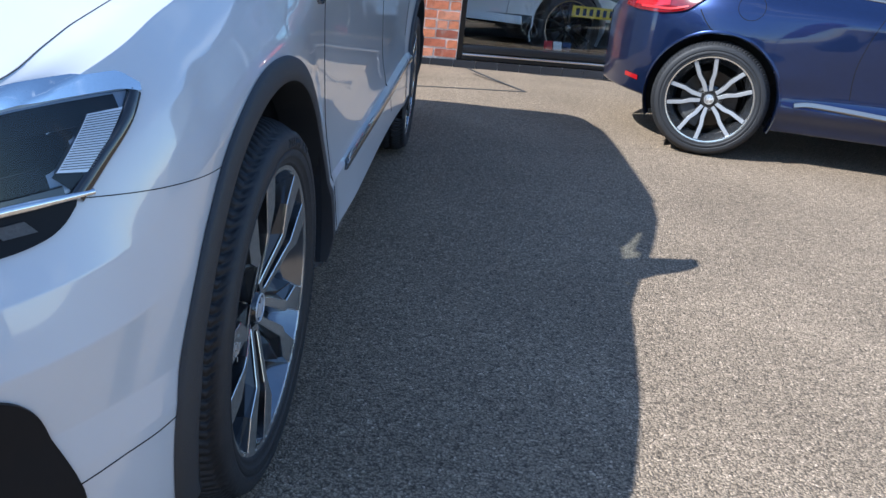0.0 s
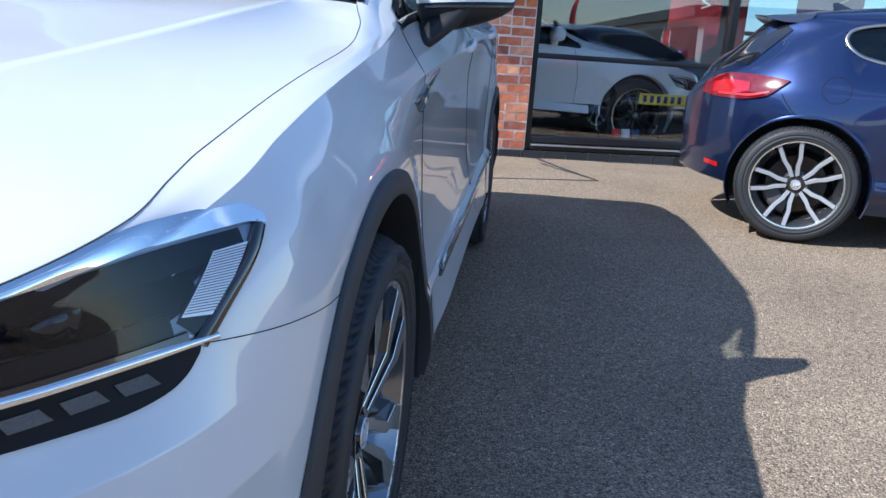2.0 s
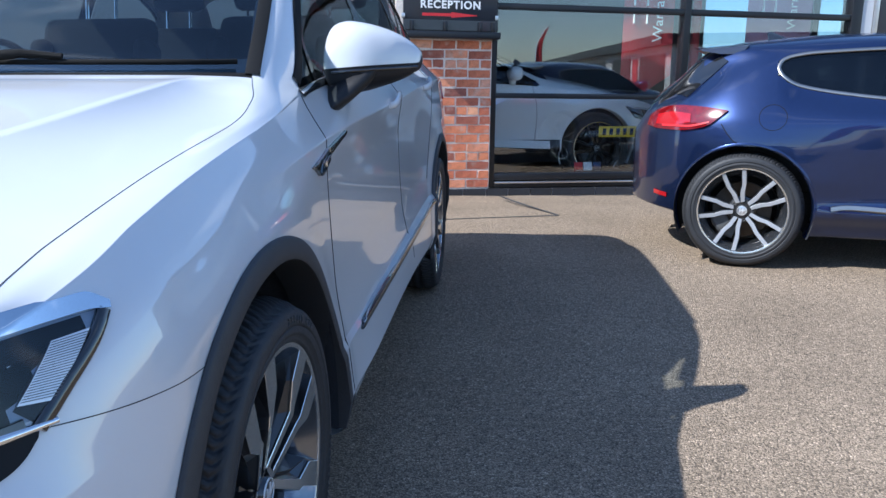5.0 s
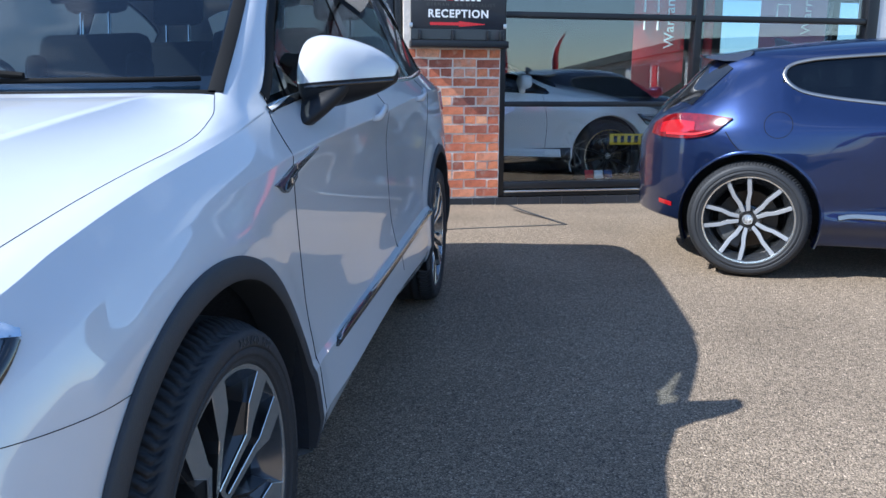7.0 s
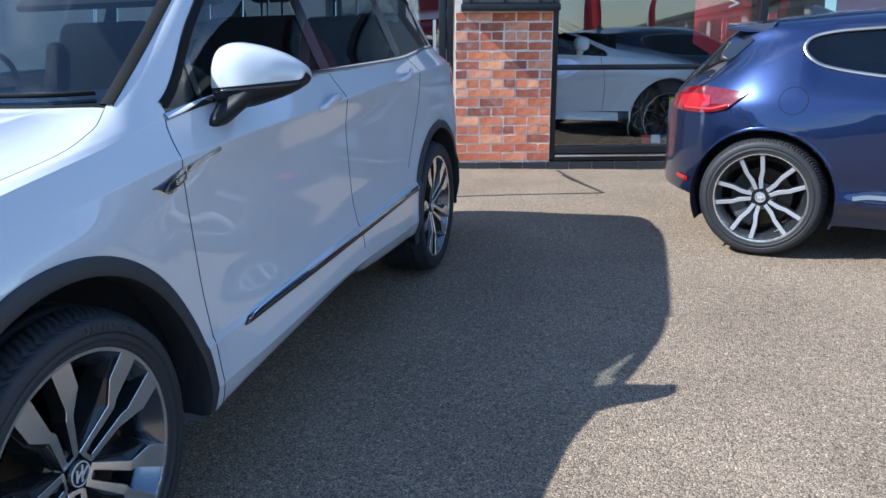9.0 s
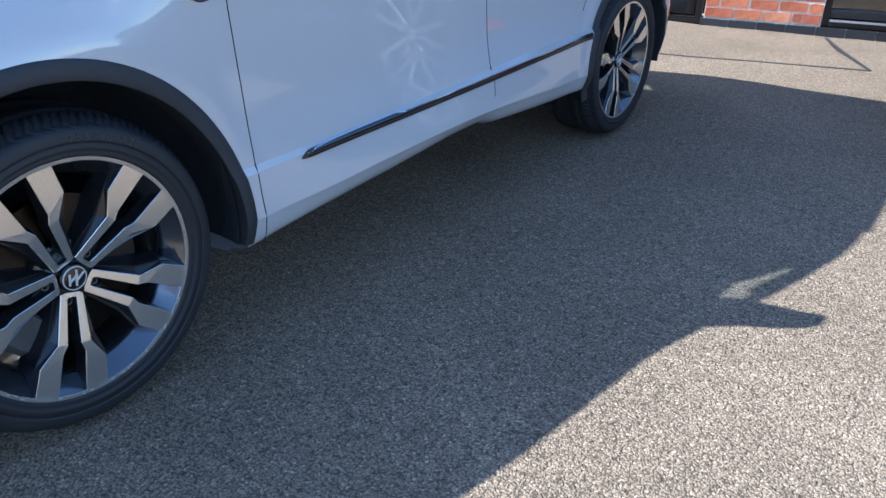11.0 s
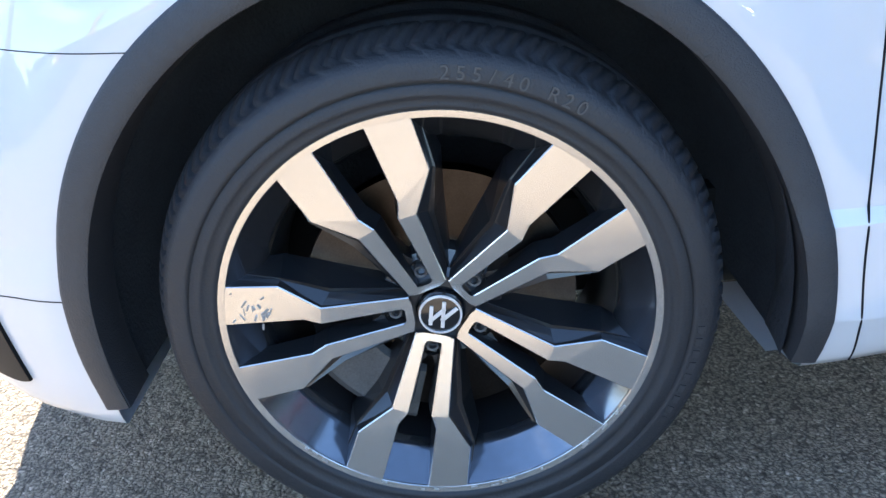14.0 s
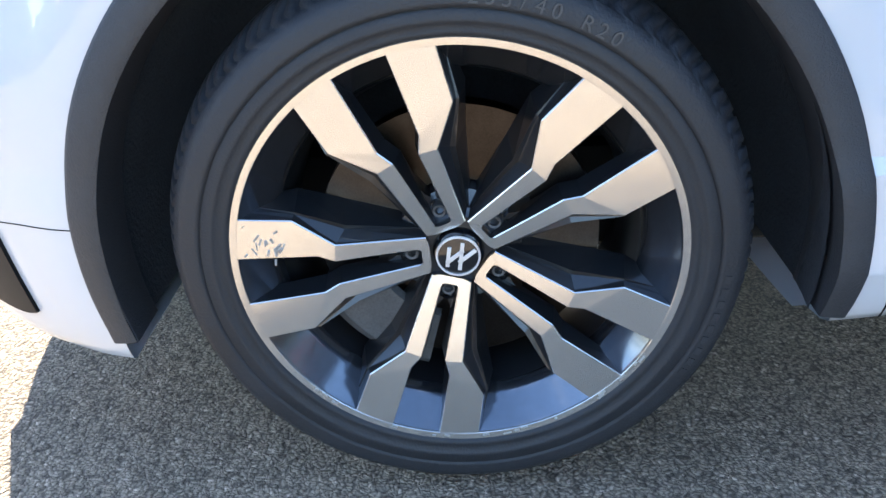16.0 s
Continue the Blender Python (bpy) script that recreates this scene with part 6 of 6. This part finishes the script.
wall_box("floor", -6.0, 14.2, -8.0, -0.10, -0.9, 0.0, M_FLOOR, None, "dark polished showroom floor", 0, "structure", "floor")
for u0, u1, z0, z1 in ((-6.0, 6.6, 0, 3.3), (13.0, 14.2, 0, 3.3), (6.6, 13.0, 0, 0.7), (6.6, 13.0, 2.9, 3.3), (9.1, 9.25, 0.7, 2.9), (6.6, 13.0, 1.55, 1.63)):
    wall_box("wall_back", u0, u1, -8.0, -7.8, z0, z1, M_SHOWWALL, None, "dark showroom back wall", 0, "structure", "wall")
# panes added in the rear openings to turn the white sky blue
for u0, u1, z0, z1 in ((6.6, 9.1, 0.7, 1.55), (9.25, 13.0, 0.7, 1.55), (6.6, 9.1, 1.63, 2.9), (9.25, 13.0, 1.63, 2.9)):
    g = wall_box("window_back", u0, u1, -7.91, -7.90, z0, z1, M_BACKGLASS, None, "rear window of the showroom, blue tint added for reflected sky", 0, "structure", "window")
    g.visible_shadow = False
for u in (-6.0, 14.0):
    wall_box("wall_side", u, u + 0.2, -7.8, -0.3, 0, 3.3, M_SHOWWALL, None, "dark showroom side wall", 0, "structure", "wall")


def shop_sign():
    s = thing("reception_sign", WALL, "dark shop sign board with white lettering above the pier", "sign")
    wall_box("board", -0.845, 0.035, 0.0, 0.030, 1.590, 2.35, M_SIGN, s, "dark sign board", 0.004)
    face = Matrix(((1, 0, 0, 0), (0, 0, -1, 0), (0, 1, 0, 0), (0, 0, 0, 1)))
    at = lambda u, z, w=0.0315: Matrix.Translation((u, -w, z)) @ face
    lettering("lettering", "RECEPTION", 0.096, M_SIGNWHITE, s, at(-0.405, 1.722), "bold white lettering", 0.0015, 1.16, 0.0028)
    bm = bmesh.new()
    for q in (((-0.67, 1.648), (-0.40, 1.648), (-0.40, 1.622), (-0.67, 1.622)), ((-0.40, 1.660), (-0.155, 1.636), (-0.155, 1.632), (-0.40, 1.610))):
        a = [bm.verts.new((u, -0.032, z)) for u, z in q]
        b = [bm.verts.new((u, -0.0295, z)) for u, z in q]
        bm.faces.new(a)
        for i in range(4):
            bm.faces.new((a[i], a[(i + 1) % 4], b[(i + 1) % 4], b[i]))
    part("arrow", bm, M_SIGNRED, s, "red arrow")
    wall_box("logo_field", -0.825, -0.520, 0.030, 0.032, 1.842, 1.985, M_SIGNWHITE, s, "white logo field")
    for k in range(5):
        wall_box("logo_bar", -0.808 + k * 0.056, -0.772 + k * 0.056, 0.032, 0.0335, 1.858, 1.97, M_SIGN, s, "dark logo block")
    wall_box("logo_bar", -0.508, -0.458, 0.030, 0.0325, 1.842, 1.96, M_SIGNRED, s, "red logo block")
    for k in range(5):
        wall_box("logo_bar", -0.442 + k * 0.052, -0.408 + k * 0.052, 0.030, 0.0325, 1.838, 1.975, M_SIGNWHITE, s, "white logo block")
    wall_box("logo_bar", -0.17, 0.0, 0.030, 0.0325, 1.876, 1.884, M_SIGNRED, s, "red logo line")
    lettering("small_print", "GERMAN CAR SPECIALIST", 0.040, M_CALIPER, s, at(-0.38, 1.803), "faint grey small lettering", 0.001, 1.45)
    for u in (-0.86, 0.02):
        wall_box("clip", u, u + 0.03, 0.0, 0.036, 1.60, 1.64, M_BRIGHT, s, "metal clip", 0.003)
    wall_box("rail", -0.845, 0.035, 0.0, 0.016, 1.482, 1.500, M_FRAME, s, "dark lower rail")
    wall_box("backing", -0.845, 0.035, 0.0, 0.036, 1.497, 1.589, M_SIGN, s, "dark backing strip")
    for u in (-0.78, -0.47, -0.14, -0.02):
        wall_box("bracket", u, u + 0.028, 0.037, 0.090, 1.484, 1.575, M_FRAME, s, "dark bracket", 0.003)
    wall_box("ledge", -0.86, 0.045, 0.0, 0.150, 1.422, 1.482, M_FRAME, s, "grey metal ledge", 0.004)
    return s


shop_sign()


def parking_sign():
    s = thing("parking_sign", WALL, "dark grey parking sign with white lettering on the wall", "sign")
    wall_box("board", 4.115, 5.9, -0.02, 0.03, 1.18, 2.9, M_SIGN, s, "dark grey board", 0.004)
    wall_box("edge_strip", 4.075, 4.113, -0.02, 0.034, 1.18, 2.9, M_BRIGHT, s, "pale edge strip", 0.003)
    face = Matrix(((1, 0, 0, 0), (0, 0, -1, 0), (0, 1, 0, 0), (0, 0, 0, 1)))
    for text, u, z in (("Customer", 4.49, 1.800), ("Parking", 4.445, 1.690)):
        lettering("lettering", text, 0.115, M_SIGNWHITE, s, Matrix.Translation((u, -0.0315, z)) @ face, "white lettering", 0.0015)
    return s


parking_sign()


def banner(u0, u1, z0, z1, w, tip, mat, label, word):
    """A hanging cloth with a pointed foot and a rod."""
    s = thing("hanging_banner", WALL, label, "banner", "banners in the window")
    bm = bmesh.new()
    cols = []
    for i in range(13):
        t = i / 12
        u = u0 + (u1 - u0) * t
        zb = z0 - tip * (1 - abs(2 * t - 1))
        cols.append([[bm.verts.new((u, -(w + 0.012 * math.sin(5 * t + 2 * q) + d), zb + (z1 - zb) * q)) for q in np.linspace(0, 1, 9)] for d in (0.0, -0.003)])
    for a, b in zip(cols, cols[1:]):
        for f in (0, 1):
            for j in range(8):
                bm.faces.new((a[f][j], b[f][j], b[f][j + 1], a[f][j + 1]))
        bm.faces.new((a[0][0], b[0][0], b[1][0], a[1][0]))
    part("cloth", bm, mat, s, "red cloth", 60)
    tube("rod", [(u0 - 0.03, -w, z1), (u1 + 0.03, -w, z1)], 0.012, M_BRIGHT, s, "metal rod")
    face = Matrix(((1, 0, 0, 0), (0, 0, -1, 0), (0, 1, 0, 0), (0, 0, 0, 1)))
    um = u0 + (u1 - u0) * 0.68
    lettering("lettering", word, 0.15, M_SIGNWHITE, s, Matrix.Translation((um, -w - 0.016, z0 + 0.62)) @ face @ pose(0, 0, 0, 0, 0, 90), "white lettering", 0.0015)
    um = u0 + (u1 - u0) * 0.32
    for k in range(3):
        tube("logo_stroke", [(um - 0.07, -w - 0.016, z0 + 0.50 + 0.17 * k), (um - 0.07, -w - 0.016, z0 + 0.62 + 0.17 * k), (um + 0.07, -w - 0.016, z0 + 0.62 + 0.17 * k), (um + 0.07, -w - 0.016, z0 + 0.50 + 0.17 * k)], 0.011, M_SIGNWHITE, s, "white logo stroke", 6)
    return s


banner(1.40, 1.95, 1.13, 3.2, -0.20, 0.17, M_BANNER, "red pointed banner with white lettering hung in the window", "Warranty")
banner(2.85, 3.62, 1.30, 3.2, -0.35, 0.20, M_BANNERPALE, "mauve and red banner hung in the window", "Warranty")
tube("flag_post", [WALL @ Vector((2.58, 0.9, 0.0)), WALL @ Vector((2.58, 0.9, 3.3))], 0.05, M_BANNER)
tagged(bpy.data.objects["flag_post"], "red painted post inside the showroom", "post")
for k, mt in enumerate((M_SIGNRED, M_SIGNWHITE, M_BLUE)):
    c = thing("leaflet_card", WALL @ pose(0.99 + 0.100 * k, 0.16, 0.17), "small printed card leaning behind the window", "card", "cards behind the glass")
    box_part("card", -0.045, 0.045, -0.004, 0.004, 0.0, 0.085, mt, c, "printed card", pose(0, 0, 0, -14), 0.002)
    box_part("foot", -0.03, 0.03, -0.005, 0.06, 0.0, 0.004, M_SIGNWHITE, c, "card foot")
plinth_rail = wall_box("display_shelf", 0.9, 2.0, -0.40, -0.08, 0.15, 0.168, M_FRAME, None, "dark low display shelf behind the glass", 0.003, "structure", "shelf")
# solid plate modelled for a car plate mirrored in the glass; its post is added
stand = thing("plate_display", WALL @ pose(1.50, 0.30, 0.0), "yellow plate with plain bars, standing in for a reflected registration plate", "plate")
box_part("post", -0.012, 0.012, -0.01, 0.01, 0.168, 0.56, M_FRAME, stand, "added dark post under the plate")
box_part("plate", -0.26, 0.26, -0.018, -0.010, 0.50, 0.61, M_YELLOW, stand, "yellow plate", None, 0.003)
for k in range(6):
    box_part("bar", -0.22 + 0.075 * k, -0.18 + 0.075 * k, -0.0195, -0.018, 0.52, 0.59, M_GLOSSBLACK, stand, "dark bar")
build_hatch("white_hatchback", WALL @ pose(-1.58, 1.45, 0.0, 0, 0, 90) @ Matrix.Diagonal((1.12, 1.12, 1.15, 1)), M_SHOWWHITE, "white hatchback standing inside the showroom window", twin=dict(FIVE_TWIN, black=True, silver_cap=False, cache={}), silver=False)

# ---- kerb and joints of the forecourt ----
for pts, wd in (([(-2.2, 4.45), (-0.54, 4.60), (0.1, 4.76), (0.73, 4.91)], 0.026), ([(0.73, 4.91), (0.55, 5.28), (0.38, 5.64), (0.25, 5.95)], 0.024)):
    q = [(x, y, 0.0) for x, y in pts]
    fx, fy = curve(*enumerate([p[0] for p in pts])), curve(*enumerate([p[1] for p in pts]))
    P = [(float(fx(t)), float(fy(t)), 0.0) for t in np.linspace(0, len(pts) - 1, 30)]
    ob = ribbon("tarmac_joint", P, [(0, 0, 1)] * 30, wd, 0.004, M_SEALANT, None)
    tagged(ob, "dark bitumen joint across the tarmac", "joint", kind="structure")
plinth = wall_box("plinth", -0.93, 4.0, -0.25, 0.020, -0.50, 0.020, M_JOINT, None, "dark brick plinth under the shop front", 0, "structure", "plinth")
blues = brick_set("brick", M_BLUEBRICK, 4, 0.216, 0.074, 0.05, 0.0015, 5)
for row in range(3):
    zc = -0.016 - 0.084 * row
    off = 0.112 if row % 2 else 0.0
    for k in range(24):
        u = -0.93 + 0.108 + off + k * 0.226
        if u > 3.9:
            continue
        ob = new("brick", blues[(k * 3 + row) % 4])
        ob.parent = plinth
        ob.matrix_local = pose(u, -0.005, zc)
reds = brick_set("brick", M_BRICK, 6, 0.211, 0.071, 0.05, 0.0035, 9)
halves = brick_set("brick", M_BRICK, 4, 0.098, 0.071, 0.05, 0.0035, 10)
rnd = random.Random(3)
for row in range(16):
    zc = 0.074 + 0.0865 * row
    if row % 5 == 3:
        spots = [(-0.91 + 0.055 + 0.1137 * k, 1) for k in range(8)]
    elif row % 2 == 0:
        spots = [(-0.91 + 0.112 + 0.2275 * k, 0) for k in range(4)]
    else:
        spots = [(-0.91 + 0.055, 1)] + [(-0.91 + 0.112 + 0.114 + 0.2275 * k, 0) for k in range(3)] + [(-0.055, 1)]
    for u, half in spots:
        ob = new("brick", (halves if half else reds)[rnd.randrange(4 if half else 6)])
        ob.parent = pier
        ob.matrix_local = pose(u + rnd.uniform(-0.003, 0.003), 0.0075 + rnd.uniform(-0.0018, 0.0018), zc + rnd.uniform(-0.003, 0.003), 0, rnd.uniform(-0.8, 0.8), 0)


# ---- across the yard, behind the walk ----
def yard_building():
    m = pose(30.7, -27.5, 0, 0, 0, -60.6)
    b = thing("workshop_building", m, "long low workshop with pale walls and a dark fascia", "building")
    box_part("wall", -14, 110, 0.0, 9.0, 0.0, 2.7, M_PLASTER, b, "pale workshop wall")
    box_part("fascia", -14.3, 110.3, -0.6, 9.3, 2.7, 3.2, M_FRAME, b, "dark roof fascia")
    for k in range(9):
        box_part("shutter", -13 + 7.6 * k, -7.8 + 7.6 * k, -0.05, 0.0, 0.0, 2.3, M_FRAME, b, "dark roller shutter")
        if k % 2:
            continue
        box_part("sign_panel", -7.3 + 7.6 * k, -6.1 + 7.6 * k, -0.06, 0.0, 0.6, 2.2, M_SIGNRED, b, "red sign panel")
    return b


yard_building()


def flag_banner(x, y, turn, tall, wide):
    """A feather flag: bowed pole and a sail of cloth."""
    f = thing("flag_banner", pose(x, y, 0, 0, 0, turn), "red feather flag on a bowed white pole in the yard", "flag", "flags in the yard")
    bow = lambda q: 0.0 if q < 0.7 else 0.9 * (q - 0.7) ** 2 * 4
    pole = [(bow(q), 0.0, tall * q) for q in np.linspace(0, 1, 18)]
    tube("pole", pole, 0.022, M_SIGNWHITE, f, "white pole")
    bm = bmesh.new()
    cols = []
    for i in range(15):
        q = 0.34 + 0.64 * i / 14
        w = wide * math.sin(math.pi * min(1.0, 0.25 + 0.75 * (q - 0.34) / 0.64)) ** 0.5 if q < 0.97 else 0.06
        cols.append([[bm.verts.new((bow(q) + 0.02 + w * t, d + 0.05 * math.sin(6 * t + 5 * q), tall * q)) for t in np.linspace(0, 1, 6)] for d in (0.0, 0.004)])
    for u, v in zip(cols, cols[1:]):
        for d in (0, 1):
            for j in range(5):
                bm.faces.new((u[d][j], u[d][j + 1], v[d][j + 1], v[d][j]))
    part("cloth", bm, M_SIGNRED, f, "red cloth", 60)
    v, fc = spin([(0.0001, 0.07), (0.16, 0.06), (0.20, 0.0), (0.0001, 0.0)], 24)
    mesh_part("foot", [(q[1], q[2], q[0]) for q in v], fc, M_SEAL, f, "black round foot")
    return f


for x, y, turn, tall, wide in ((7.3, -5.9, 40, 2.9, 0.45), (8.7, -5.0, 30, 2.5, 0.16), (0.6, -8.2, 10, 4.2, 0.6), (3.6, -8.8, 0, 4.0, 0.6)):
    flag_banner(x, y, turn, tall, wide)
build_hatch("black_hatchback", pose(-3.2, -5.6, 0, 0, 0, -12), M_BLACKPAINT, "black hatchback parked across the yard", "cars across the yard")
for x, y, turn in ((-0.4, -6.0, -8), (2.6, -6.3, -5), (5.6, -6.1, 2), (8.6, -5.6, 8)):
    copy_thing(bpy.data.objects["black_hatchback"], pose(x, y, 0, 0, 0, turn))
